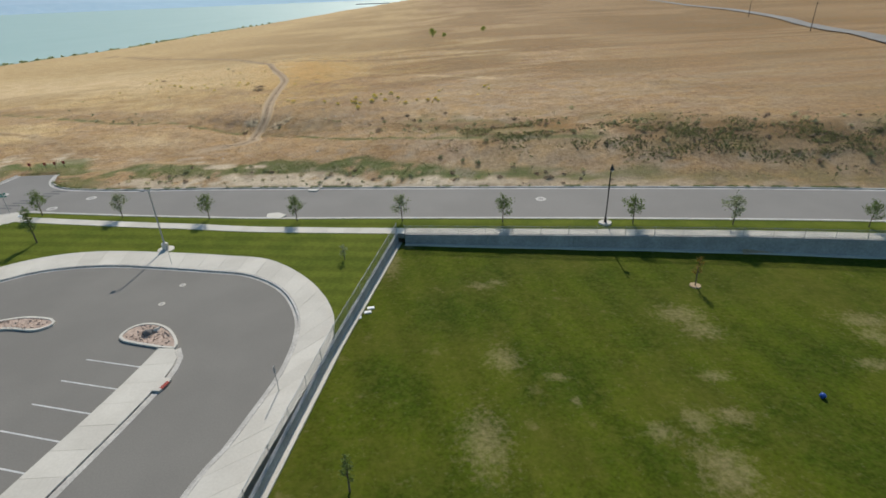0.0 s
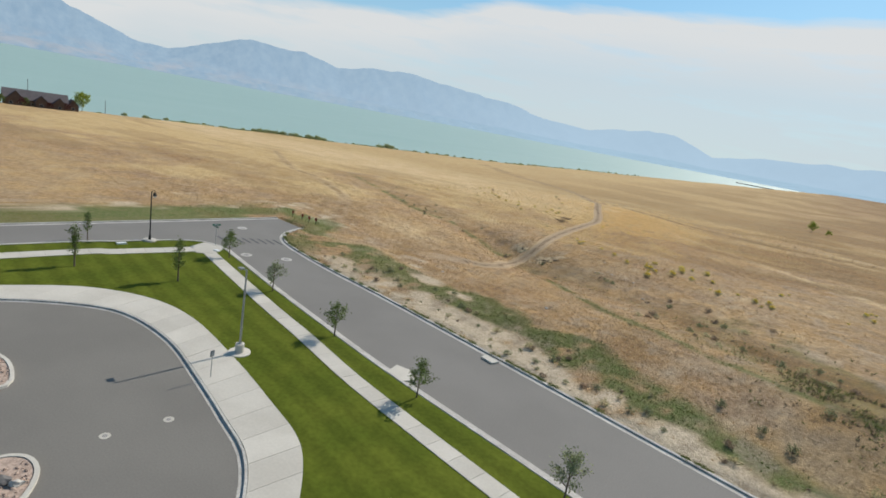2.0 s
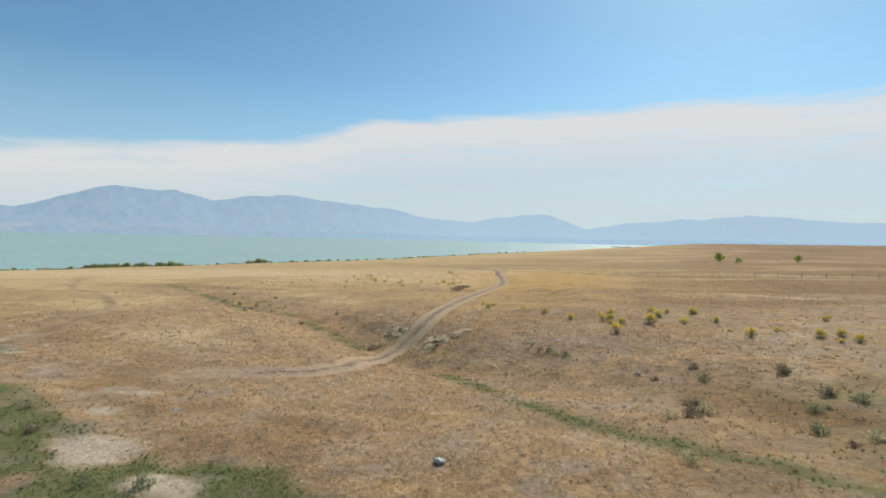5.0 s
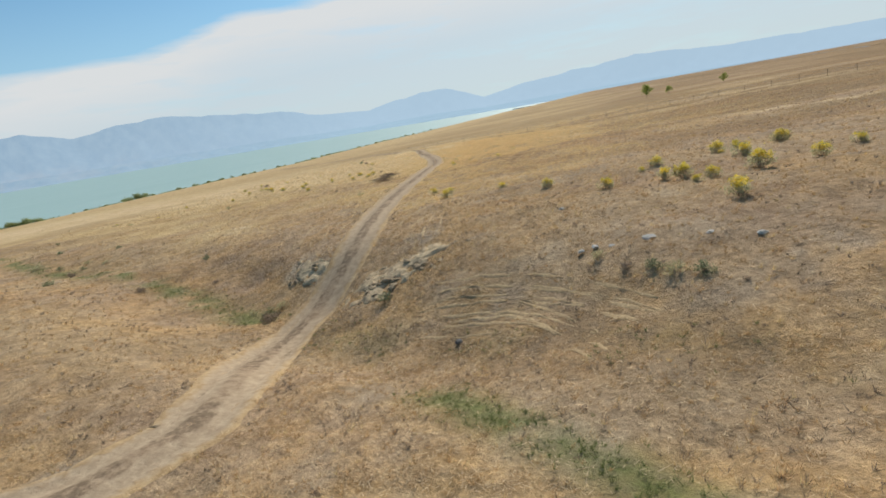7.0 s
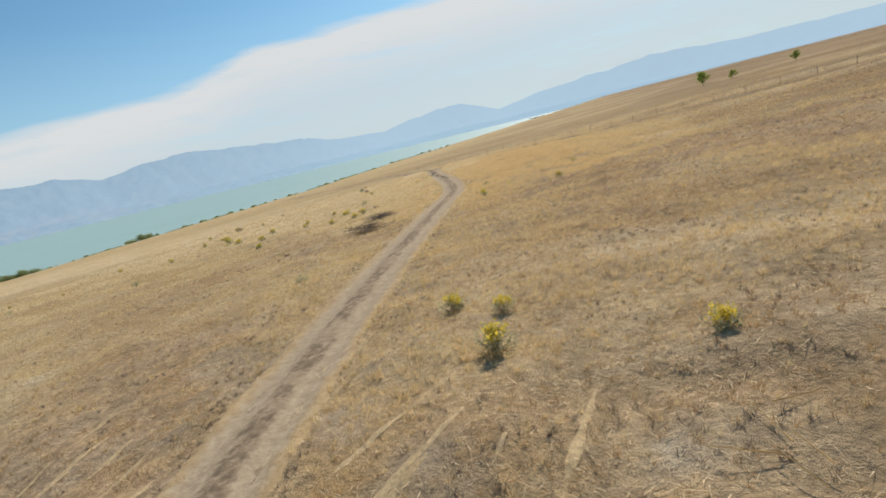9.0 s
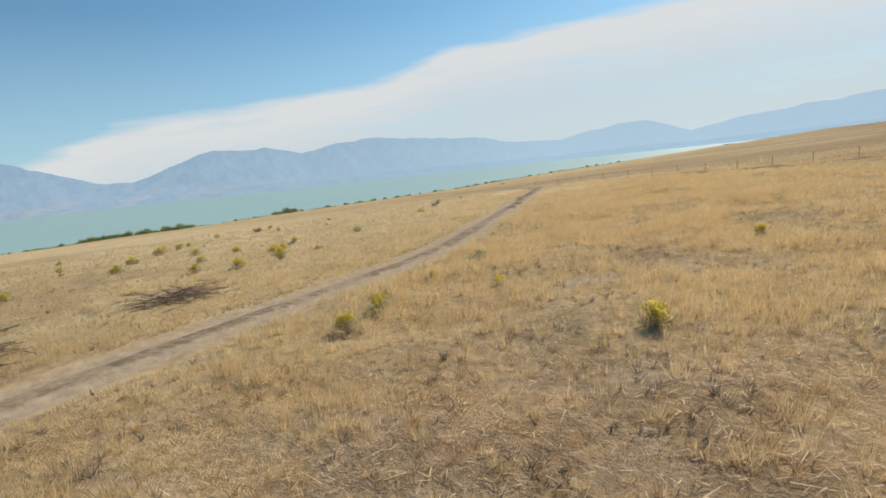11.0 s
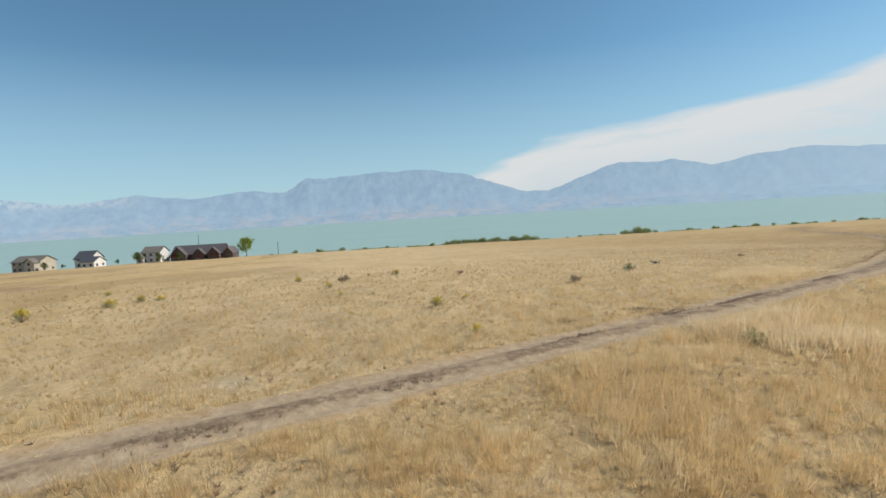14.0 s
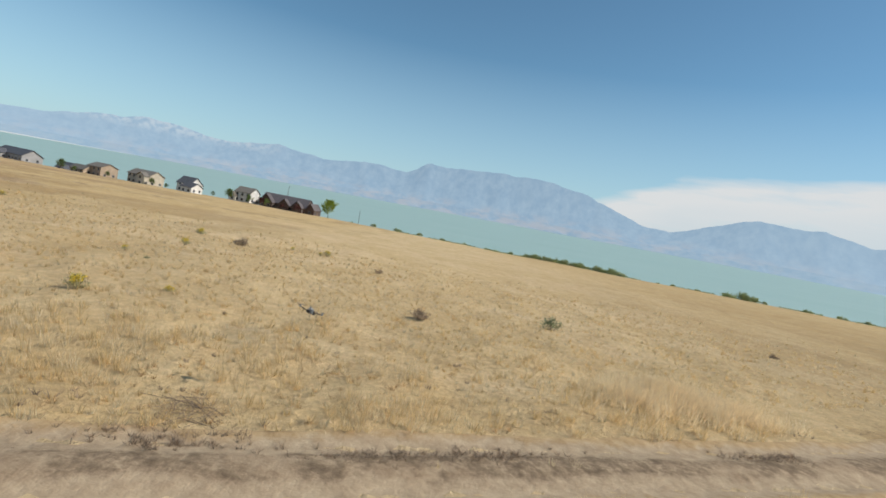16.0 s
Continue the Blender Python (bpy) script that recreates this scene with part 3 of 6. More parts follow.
def fbm(x, y, octaves=4):
    s, a = 0.0, 0.5
    for i in range(octaves):
        s = s + a * vnoise(x * 2 ** i + 17.3 * i, y * 2 ** i + 5.1 * i)
        a *= 0.5
    return s / (1 - 0.5 ** octaves)


def step01(a, b, v):
    t = np.clip((v - a) / (b - a), 0, 1)
    return t * t * (3 - 2 * t)


def outside(x, y):
    """Metres outside the streets, to the north and west; negative on them."""
    north = y - np.where(x < -63.2, 86.4, along(FAR_KERB, x))
    west = along(CROSS_FAR, y, 1) - x
    return np.maximum(north, west)


def steppe(x, y):
    """Height of the open land."""
    x, y = np.asarray(x, float), np.asarray(y, float)
    e = np.where(x < 40, 0.045 * (x + 35), 3.375 + 0.012 * (x - 40))
    z = 1.2 + e - 0.006 * (np.clip(y, 60, 500) - 130) + 0.002 * (np.clip(y, 500, 3000) - 500)
    z = z + 1.6 * (fbm(x / 60, y / 60, 3) - 0.5) * step01(8, 60, outside(x, y))
    z = z - 1.5 * np.exp(-((x + 32) / 21) ** 2 - ((y - 99) / 12) ** 2)
    z = z - 0.42 * step01(150, 185, y) * (1 - step01(-30, 10, x))
    g = far_from(GULLY, x, y)
    depth = 0.9 + 2.1 * np.exp(-((x + 41) / 13) ** 2)
    depth = depth * step01(-125, -75, x) * (1 - 0.6 * step01(-25, 10, x)) * (0.6 + 0.8 * fbm(x / 9 + 3, y / 9, 3))
    z = z - depth * np.exp(-(g / (6.5 + 4 * (fbm(x / 14, y / 14, 2) - 0.5))) ** 2)
    s = step01(0.3, 20, outside(x, y))
    z = 0.14 * (1 - s) + z * s
    d = x - along(SHORE, y, 1)
    return np.where(d < 12, np.minimum(z, -19 + (z + 19) * step01(-6, 12, d)), z)


def land(x, y):
    """Height of the ground sheet, which dips under the streets and the sports field."""
    z = steppe(x, y)
    o = outside(np.asarray(x, float), np.asarray(y, float))
    under = np.where((x > -30) & (y < 62) & (y < along(WALK_NEAR, x) + 0.6), -5.0, -0.45)
    return np.where(o > 0.25, z, under)


def lumps(x, y):
    """Small hummocks and wheel ruts."""
    t = far_from(TRACK, x, y)
    rut = -0.07 * np.exp(-((t - 0.85) / 0.4) ** 2)
    o = step01(0.5, 5, outside(x, y))
    return o * (0.55 * (fbm(x / 2.6, y / 2.6, 4) - 0.5) * step01(0.8, 2.4, t) + rut + 0.05 * (fbm(x * 1.3, y * 1.3, 2) - 0.5))


def spaced(breaks):
    out = []
    for a, b, s in breaks:
        out += list(np.arange(a, b, s))
    return np.array(out + [breaks[-1][1]])


def make_ground():
    xs = spaced([(-420, -200, 6), (-200, -112, 2.5), (-112, 12, 0.5), (12, 60, 1.5), (60, 200, 7), (200, 1000, 50), (1000, 4800, 300)])
    ys = spaced([(-600, -60, 60), (-60, 60, 6), (60, 84, 1.0), (84, 262, 0.5), (262, 330, 1.5), (330, 600, 8), (600, 1500, 40), (1500, 4700, 200)])
    X, Y = np.meshgrid(xs, ys)
    Z = land(X, Y)
    near = (X > -200) & (X < 62) & (Y > 70) & (Y < 332)
    Z[near] += lumps(X[near], Y[near])
    nx, ny = len(xs), len(ys)
    idx = np.arange(nx * ny).reshape(ny, nx)
    quads = np.stack([idx[:-1, :-1], idx[:-1, 1:], idx[1:, 1:], idx[1:, :-1]], -1).reshape(-1, 4)
    me = bpy.data.meshes.new("ground")
    me.vertices.add(nx * ny)
    me.vertices.foreach_set("co", np.stack([X, Y, Z], -1).astype(np.float32).ravel())
    me.loops.add(quads.size)
    me.loops.foreach_set("vertex_index", quads.astype(np.int32).ravel())
    me.polygons.add(len(quads))
    me.polygons.foreach_set("loop_start", np.arange(0, quads.size, 4, dtype=np.int32))
    me.polygons.foreach_set("use_smooth", np.ones(len(quads), bool))
    me.update(calc_edges=True)
    at = me.color_attributes.new("cover", "FLOAT_COLOR", "POINT")
    at.data.foreach_set("color", np.stack(cover(X, Y), -1).astype(np.float32).ravel())
    at = me.color_attributes.new("growth", "FLOAT_COLOR", "POINT")
    at.data.foreach_set("color", np.stack(growth(X, Y), -1).astype(np.float32).ravel())
    me.materials.append(GROUND)
    return tagged(new("ground", me), "dry golden steppe with weeds, sand and wheel tracks", "ground", kind="structure")


def cover(X, Y):
    """Shares of green weeds, sand, bare wheel track and golden grass."""
    o = outside(X, Y)
    n1, n2, n3 = fbm(X / 7, Y / 7, 4), fbm(X / 3 + 40, Y / 3, 4), fbm(X / 25 + 9, Y / 25 + 3, 4)
    sand_edge = np.interp(X, [-60, -50, -20, -10, -5, 5, 20, 60], [2.0, 4.6, 5.2, 4.2, 3.4, 2.8, 2.2, 1.2]) + 3.6 * (n2 - 0.5)
    green_edge = np.interp(X, [-62, -50, -40, -18, -12, -5, 5, 20, 60], [8.0, 11.8, 10.6, 10.6, 9.4, 7.4, 6.4, 5.6, 4.0]) + 6.0 * (n1 - 0.5)
    green = step01(-0.6, 0.6, o - sand_edge) * (1 - step01(-0.7, 0.9, o - green_edge)) * step01(0.25, 0.39, n2 + 0.3 * (n1 - 0.5)) * (1 - 0.5 * step01(5, 40, X))
    green = np.maximum(green, 0.9 * step01(0.5, 0.62, n1 + 0.13) * (1 - step01(6, 14, o)) * (1 - step01(-56, -50, X)))
    g = far_from(GULLY, X, Y)
    green = np.maximum(green, 0.9 * np.exp(-(g / 1.1) ** 2) * step01(0.40, 0.55, n2 + 0.05) * (1 - step01(-43, -39, X) * 0.75))
    green = np.maximum(green, 0.95 * np.exp(-(far_from(DITCH, X, Y) / 0.75) ** 2) * step01(0.36, 0.5, n1 + 0.06))
    green = np.maximum(green, 0.6 * np.exp(-((g - 3) / 4.5) ** 2) * step01(0.46, 0.58, n1) * step01(-14, 0, X))
    sand = (1 - step01(-0.7, 0.7, o - sand_edge)) * step01(-56, -47, X) * (1 - 0.5 * step01(-2, 16, X)) * step01(0.36, 0.50, n2 + 0.08)
    sand = np.maximum(sand, 0.85 * step01(0.60, 0.67, n2) * (1 - step01(11, 17, o)) * step01(3, 6, o) * (1 - step01(-32, -22, X)))
    sand = np.maximum(sand, 0.25 * step01(0.62, 0.74, n2) * (1 - step01(135, 150, Y)) * step01(-38, -30, X))
    for px, py, rx, ry in ((-36.4, 85.2, 2.6, 1.3), (-44.8, 91.9, 2.8, 1.1), (-30.8, 84.0, 1.8, 0.9), (-41.5, 88.6, 1.6, 0.8)):
        spot = step01(0.35, 0.7, np.exp(-((X - px) / rx) ** 2 - ((Y - py) / ry) ** 2) + 1.4 * (n2 - 0.5))
        sand, green = np.maximum(sand, spot), green * (1 - spot)
    sand = np.maximum(sand, 0.95 * np.exp(-((X + 40.3 - 0.5 * (Y - 174.5)) / 0.45) ** 2 - ((Y - 174.5) / 1.0) ** 2) * step01(0.3, 0.5, n2))
    t = far_from(TRACK, X, Y)
    fade = 0.6 + 0.4 * step01(94, 103, Y)
    width = 1.65 + 0.5 * (n2 - 0.5)
    track = (1 - step01(width - 0.55, width + 0.25, t)) * (0.66 + 0.34 * np.cos((t - 0.85) * 3.4)) * (0.72 + 0.5 * step01(0.35, 0.6, n2)) * fade
    track = np.maximum(track, 0.75 * (1 - step01(0.6, 1.6, far_from(FENCE_TRACK, X, Y))) * step01(0.35, 0.6, n2 + 0.1))
    track = np.maximum(track, 0.55 * (1 - step01(0.8, 2.2, far_from(OLD_TRAIL, X, Y))))
    warp = 60 * (n3 - 0.5) + 30 * (n1 - 0.5)
    gold = step01(0.30, 0.68, 0.6 * n3 + 0.4 * n1 + 0.34 * step01(112, 200, Y + 0.35 * (-X - 40) + warp) - 0.12 - 0.25 * np.exp(-(g / 9) ** 2) - 0.26 * step01(-75, 15, X + warp) - 0.22 * step01(5, 70, X + warp) + 0.2 * step01(190, 240, Y) * (1 - step01(-62, -50, X)))
    return green, sand * (1 - green * 0.75), track, gold


def growth(X, Y):
    """Shares of dark dead scrub, pale tall grass and grey bare soil."""
    o = outside(X, Y)
    n1, n2, n3 = fbm(X / 6 + 31, Y / 6, 4), fbm(X / 2.2 + 8, Y / 2.2 + 70, 4), fbm(X / 30 + 2, Y / 22 + 50, 4)
    g = far_from(GULLY, X, Y)
    dark = 0.95 * np.exp(-(g / (3.6 + 3 * step01(5, 30, X))) ** 2) * step01(0.40, 0.56, n1 + 0.06) * step01(-20, -6, X)
    dark = np.maximum(dark, 0.6 * np.exp(-(g / 3.2) ** 2) * step01(0.42, 0.6, n2) * step01(-95, -75, X))
    dark = np.maximum(dark, 0.85 * (1 - step01(1.0, 3.0, far_from(FENCE_TRACK, X, Y))) * step01(0.32, 0.5, n2 + 0.05))
    far = (Y > 240) & (X < -70)
    dark = np.maximum(dark, np.where(far, 0.85 * (1 - step01(0.8, 3.0, far_from(TRACK, X, Y))), 0))
    dark = np.maximum(dark, 0.55 * step01(0.44, 0.6, n3) * step01(-30, 60, X) * (1 - 0.4 * step01(0.4, 0.6, n1)))
    band = fbm(X / 45 + 6, Y / (11 + 30 * step01(180, 330, Y)) + 20, 3)
    dark = np.maximum(dark, (0.12 + 0.62 * step01(0.40, 0.62, band)) * step01(-75, 5, X) * step01(118, 150, Y))
    dark = np.maximum(dark, 0.3 * step01(0.5, 0.66, band) * (1 - step01(-75, 5, X)) * (1 - step01(190, 220, Y)))
    dark = np.maximum(dark, (0.6 + 0.35 * step01(0.38, 0.64, band)) * step01(0, 120, X))
    dark = np.maximum(dark, (0.3 + 0.3 * step01(0.4, 0.62, band)) * step01(215, 290, Y) * (0.3 + 0.7 * step01(-200, -70, X)))
    dark = np.maximum(dark, (0.2 + 0.3 * step01(0.42, 0.58, n2)) * np.maximum(np.exp(-((X + 8) / 8) ** 2 - ((Y - 95) / 6) ** 2), np.exp(-((X + 16) / 7) ** 2 - ((Y - 125) / 8) ** 2)))
    dark = np.maximum(dark, (0.15 + 0.3 * step01(0.42, 0.58, n2)) * np.exp(-((X + 46) / 7) ** 2 - ((Y - 110) / 7) ** 2))
    dark = np.maximum(dark, (0.25 + 0.4 * step01(0.42, 0.58, n2)) * np.exp(-((X + 29) / 9) ** 2 - ((Y - 131) / 6) ** 2))
    dark = np.maximum(dark, 0.6 * step01(0.5, 0.64, n1) * np.exp(-((o - 17) / 7) ** 2) * step01(-100, -70, X))
    dark = np.maximum(dark, 0.7 * (1 - step01(0.4, 1.2, far_from(OLD_TRAIL, X, Y))) * step01(0.4, 0.6, n2 + 0.05))
    pale = 0.9 * np.exp(-(far_from(STREAK, X, Y) / 1.3) ** 2)
    pale = np.maximum(pale, 0.9 * np.exp(-((X + 34) / 9) ** 2 - ((Y - 144 + 0.35 * (X + 34)) / 2.0) ** 2))
    pale = np.maximum(pale, 0.7 * np.exp(-((X + 58) / 9) ** 2 - ((Y - 106) / 5) ** 2) * step01(0.4, 0.55, n1 + 0.05))
    pale = np.maximum(pale, (0.4 + 0.45 * step01(0.48, 0.64, n1)) * step01(172, 205, Y) * (1 - step01(235, 300, Y)) * (1 - step01(-80, -45, X)))
    grey = 0.85 * np.exp(-((X + 31) / 7) ** 2 - ((Y - 136) / 3.0) ** 2) + 0.8 * np.exp(-((X + 22) / 6) ** 2 - ((Y - 117.5) / 3.5) ** 2)
    grey = np.maximum(grey, 0.8 * step01(0.52, 0.66, n2) * (1 - step01(140, 165, Y)) * step01(-60, -40, X))
    grey = np.maximum(grey, 0.7 * np.exp(-((X + 40.2) / 0.7) ** 2 - ((Y - 174.5) / 1.0) ** 2))
    return dark, pale, np.clip(grey, 0, 1), np.ones_like(X)


ground = make_ground()


def track_material():
    """Two pale ruts, a browner crown with dead weeds, ragged straw edges."""
    m = bpy.data.materials.new("wheel_track")
    m.use_nodes = True
    nt = m.node_tree
    N, L = nt.nodes.new, nt.links.new
    bs = nt.nodes["Principled BSDF"]
    bs.inputs["Roughness"].default_value, bs.inputs["Specular IOR Level"].default_value = 1.0, 0.1
    geo, at = N("ShaderNodeNewGeometry"), N("ShaderNodeAttribute")
    at.attribute_name = "across"

    def noise_at(scale, detail, lo, hi):
        n, q = N("ShaderNodeTexNoise"), N("ShaderNodeMapRange")
        n.inputs["Scale"].default_value, n.inputs["Detail"].default_value, n.inputs["Roughness"].default_value = scale, detail, 0.68
        L(geo.outputs["Position"], n.inputs["Vector"])
        q.inputs[1].default_value, q.inputs[2].default_value = lo, hi
        L(n.outputs[0], q.inputs[0])
        return q.outputs[0], n.outputs[0]

    def sums(op, a, v):
        n = N("ShaderNodeMath")
        n.operation = op
        for i, u in ((0, a), (1, v)):
            if isinstance(u, (int, float)):
                n.inputs[i].default_value = u
            else:
                L(u, n.inputs[i])
        return n.outputs[0]

    def ramp(a, lo, hi):
        q = N("ShaderNodeMapRange")
        q.interpolation_type = "SMOOTHSTEP"
        q.inputs[1].default_value, q.inputs[2].default_value = lo, hi
        L(a, q.inputs[0])
        return q.outputs[0]

    def blend(f, a, c):
        x = N("ShaderNodeMix")
        x.data_type = "RGBA"
        L(f, x.inputs[0])
        for i, u in ((6, a), (7, c)):
            if isinstance(u, tuple):
                x.inputs[i].default_value = (*u, 1)
            else:
                L(u, x.inputs[i])
        return x.outputs[2]
    wob, rawwob = noise_at(0.55, 5, 0.3, 0.7)
    fine, raw = noise_at(3.2, 6, 0.35, 0.65)
    weed, _ = noise_at(0.42, 5, 0.44, 0.52)
    a = sums("ADD", at.outputs["Fac"], sums("MULTIPLY", sums("SUBTRACT", rawwob, 0.5), 1.1))
    rut = blend(fine, (0.48, 0.37, 0.245), (0.345, 0.255, 0.165))
    crown = blend(fine, (0.42, 0.315, 0.205), (0.27, 0.19, 0.12))
    crown = blend(sums("MULTIPLY", weed, fine), crown, (0.16, 0.115, 0.075))
    edge = blend(fine, (0.54, 0.385, 0.205), (0.37, 0.25, 0.13))
    base = blend(ramp(a, 0.28, 0.52), crown, rut)
    base = blend(ramp(sums("ADD", a, sums("MULTIPLY", fine, 0.3)), 1.15, 1.6), base, edge)
    L(base, bs.inputs["Base Color"])
    bp = N("ShaderNodeBump")
    bp.inputs["Strength"].default_value, bp.inputs["Distance"].default_value = 0.6, 0.1
    L(raw, bp.inputs["Height"])
    L(bp.outputs[0], bs.inputs["Normal"])
    return m


def draped(name, line, n, offs, lift, mat, label, category, kind="structure"):
    """A strip laid over the land along a line; lift gives its height over the soil at each offset."""
    P = np.array(resample(line, n))
    T = np.gradient(P, axis=0)
    T /= np.linalg.norm(T, axis=1)[:, None]
    Q = P[:, None, :] + np.stack([T[:, 1], -T[:, 0]], -1)[:, None, :] * np.array(offs)[None, :, None]
    Z = land(Q[..., 0], Q[..., 1]) + lumps(Q[..., 0], Q[..., 1]) + np.array(lift)[None, :]
    k = len(offs)
    idx = np.arange(n * k).reshape(n, k)
    F = np.stack([idx[:-1, :-1], idx[:-1, 1:], idx[1:, 1:], idx[1:, :-1]], -1).reshape(-1, 4)
    me = arrays(name, np.concatenate([Q, Z[..., None]], -1).reshape(-1, 3).tolist(), F.tolist(), mat)
    at = me.attributes.new("across", "FLOAT", "POINT")
    at.data.foreach_set("value", np.tile(np.abs(np.array(offs)), n).astype(np.float32))
    for p in me.polygons:
        p.use_smooth = True
    return tagged(new(name, me), label, category, kind=kind)


TRACK_DIRT = track_material()
OFFS = [-1.85, -1.6, -1.35, -1.1, -0.85, -0.6, -0.3, 0, 0.3, 0.6, 0.85, 1.1, 1.35, 1.6, 1.85]
draped("dirt_track", [p for p in TRACK if p[0] > -175 and p[1] > 100.5], 720, OFFS, [-0.12, -0.02, 0.04, 0.04, 0.02, 0.03, 0.06, 0.07, 0.06, 0.03, 0.02, 0.04, 0.04, -0.02, -0.12], TRACK_DIRT, "pale dirt track with two wheel ruts", "dirt track")
# curved tyre scrapes beside the track
SCRAPES = [[(-33.6, 115.2), (-31.5, 115.0), (-28.9, 114.2), (-27.0, 112.6), (-25.7, 111.1), (-25.2, 109.5)], [(-31.9, 114.1), (-28.9, 113.2), (-27.4, 111.8), (-26.6, 110.4)],
           [(-30.0, 114.7), (-28.2, 113.9), (-25.8, 112.5), (-24.5, 111.3), (-23.5, 109.6)], [(-29.0, 115.1), (-26.4, 113.9), (-24.4, 112.3), (-22.9, 110.3)],
           [(-46.6, 127.6), (-48.1, 131.4), (-48.5, 134.8)], [(-44.3, 126.8), (-45.5, 130.8), (-45.9, 134.0)], [(-43.1, 126.2), (-43.8, 129.4), (-44.5, 132.9)], [(-45.4, 127.0), (-46.8, 130.6), (-47.3, 134.6)],
           [(-40.0, 130.4), (-38.9, 132.6), (-37.7, 135.6)], [(-38.7, 129.2), (-37.6, 132.0), (-36.6, 134.9)], [(-37.2, 125.6), (-36.7, 129.1), (-36.0, 132.6)], [(-36.0, 126.4), (-35.2, 130.1), (-34.5, 134.4)], [(-33.6, 124.6), (-34.2, 127.1), (-35.1, 130.6)]]
ARC = [(-33.4, 115.2), (-32.1, 115.1), (-29.7, 114.4), (-27.5, 113.3), (-25.9, 111.9), (-24.7, 110.7), (-24.0, 109.4)]
SCRAPES = [smooth_line(s) for s in SCRAPES] + [offset_line(smooth_line(ARC), d) for d in (-1.9, -1.2, -0.6, 0.5, 1.1, 1.8)]
SCRAPES += [smooth_line(s) for s in ([(-35.2, 122.8), (-35.8, 125.5), (-36.2, 129.6)], [(-34.3, 122.6), (-34.9, 126.5), (-35.8, 129.5)], [(-32.9, 122.0), (-33.3, 125.0), (-34.0, 127.4)], [(-38.4, 126.5), (-38.2, 129.5), (-37.3, 132.4)], [(-47.4, 128.0), (-49.2, 132.4), (-49.9, 136.6)])]

SCRAPE = material("scraped_straw", (0.50, 0.365, 0.20), 1.0, (0.40, 0.28, 0.145), 2.2, 11.0, 0.5, rub=0.3)


def tyre_mark(line):
    """A ragged, broken swath of pressed straw along a line."""
    n = max(8, int(length(line) / 0.14))
    P = np.array(resample(line, n))
    T = np.gradient(P, axis=0)
    T /= np.linalg.norm(T, axis=1)[:, None]
    N = np.stack([T[:, 1], -T[:, 0]], -1)
    half = 0.115 * np.clip(3.4 * fbm(P[:, 0] / 1.3 + 2, P[:, 1] / 1.3, 3) - 1.05, 0, 1) * np.clip(np.minimum(np.arange(n), n - 1 - np.arange(n)) / 6, 0, 1)
    rim = np.stack([RNG.uniform(0.7, 1.1, n), RNG.uniform(0.7, 1.1, n)], -1) * half[:, None]
    Q = np.stack([P - N * rim[:, :1], P, P + N * rim[:, 1:]], 1)
    Z = land(Q[..., 0], Q[..., 1]) + lumps(Q[..., 0], Q[..., 1]) + np.array([0.0, 0.035, 0.0])
    Z = Z - 0.08 * (half < 0.03)[:, None]
    idx = np.arange(3 * n).reshape(n, 3)
    F = np.stack([idx[:-1, :-1], idx[:-1, 1:], idx[1:, 1:], idx[1:, :-1]], -1).reshape(-1, 4)
    me = arrays("tyre_mark", np.concatenate([Q, Z[..., None]], -1).reshape(-1, 3).tolist(), F.tolist(), SCRAPE)
    for p in me.polygons:
        p.use_smooth = True
    return tagged(new("tyre_mark", me), "pale tyre scrape pressed into dry straw", "tyre mark", kind="structure")


for line in SCRAPES:
    tyre_mark(line)

# lake and far mountains
bm = bmesh.new()
prism(bm, [(-4650, -1800), (-200, -1800), (-200, 900), (700, 4600), (-3000, 4600), (-4300, 2500)], -17.6, -17.0)
lake = new("water", finish(bm, "water", WATER))
tagged(lake, "wide pale turquoise lake under light haze", "lake", kind="structure")

# ridge line: compass bearing and height in degrees above the lake's rim
RIDGE = [(-150, 1.2), (-136, 1.6), (-127, 1.9), (-119.8, 3.3), (-115, 3.0), (-111.8, 2.7), (-107.3, 3.45), (-102.5, 2.9), (-96.4, 3.4), (-93.6, 3.2), (-91.2, 4.65), (-88.9, 4.45), (-80.2, 5.0), (-77.5, 4.85),
         (-74, 4.1), (-68.2, 1.95), (-65.5, 1.8), (-62.2, 3.0), (-58.1, 4.25), (-52.8, 4.1), (-49.5, 3.35), (-46.2, 3.75), (-41.7, 4.05), (-37, 3.45), (-31, 3.2), (-27, 2.1), (-21.8, 1.75), (-16, 2.85), (-13.5, 2.7), (-9.5, 1.2), (-5, 2.0), (2, 2.4), (6, 2.9), (10.5, 2.3), (20, 1.9), (45, 1.6), (70, 1.2)]


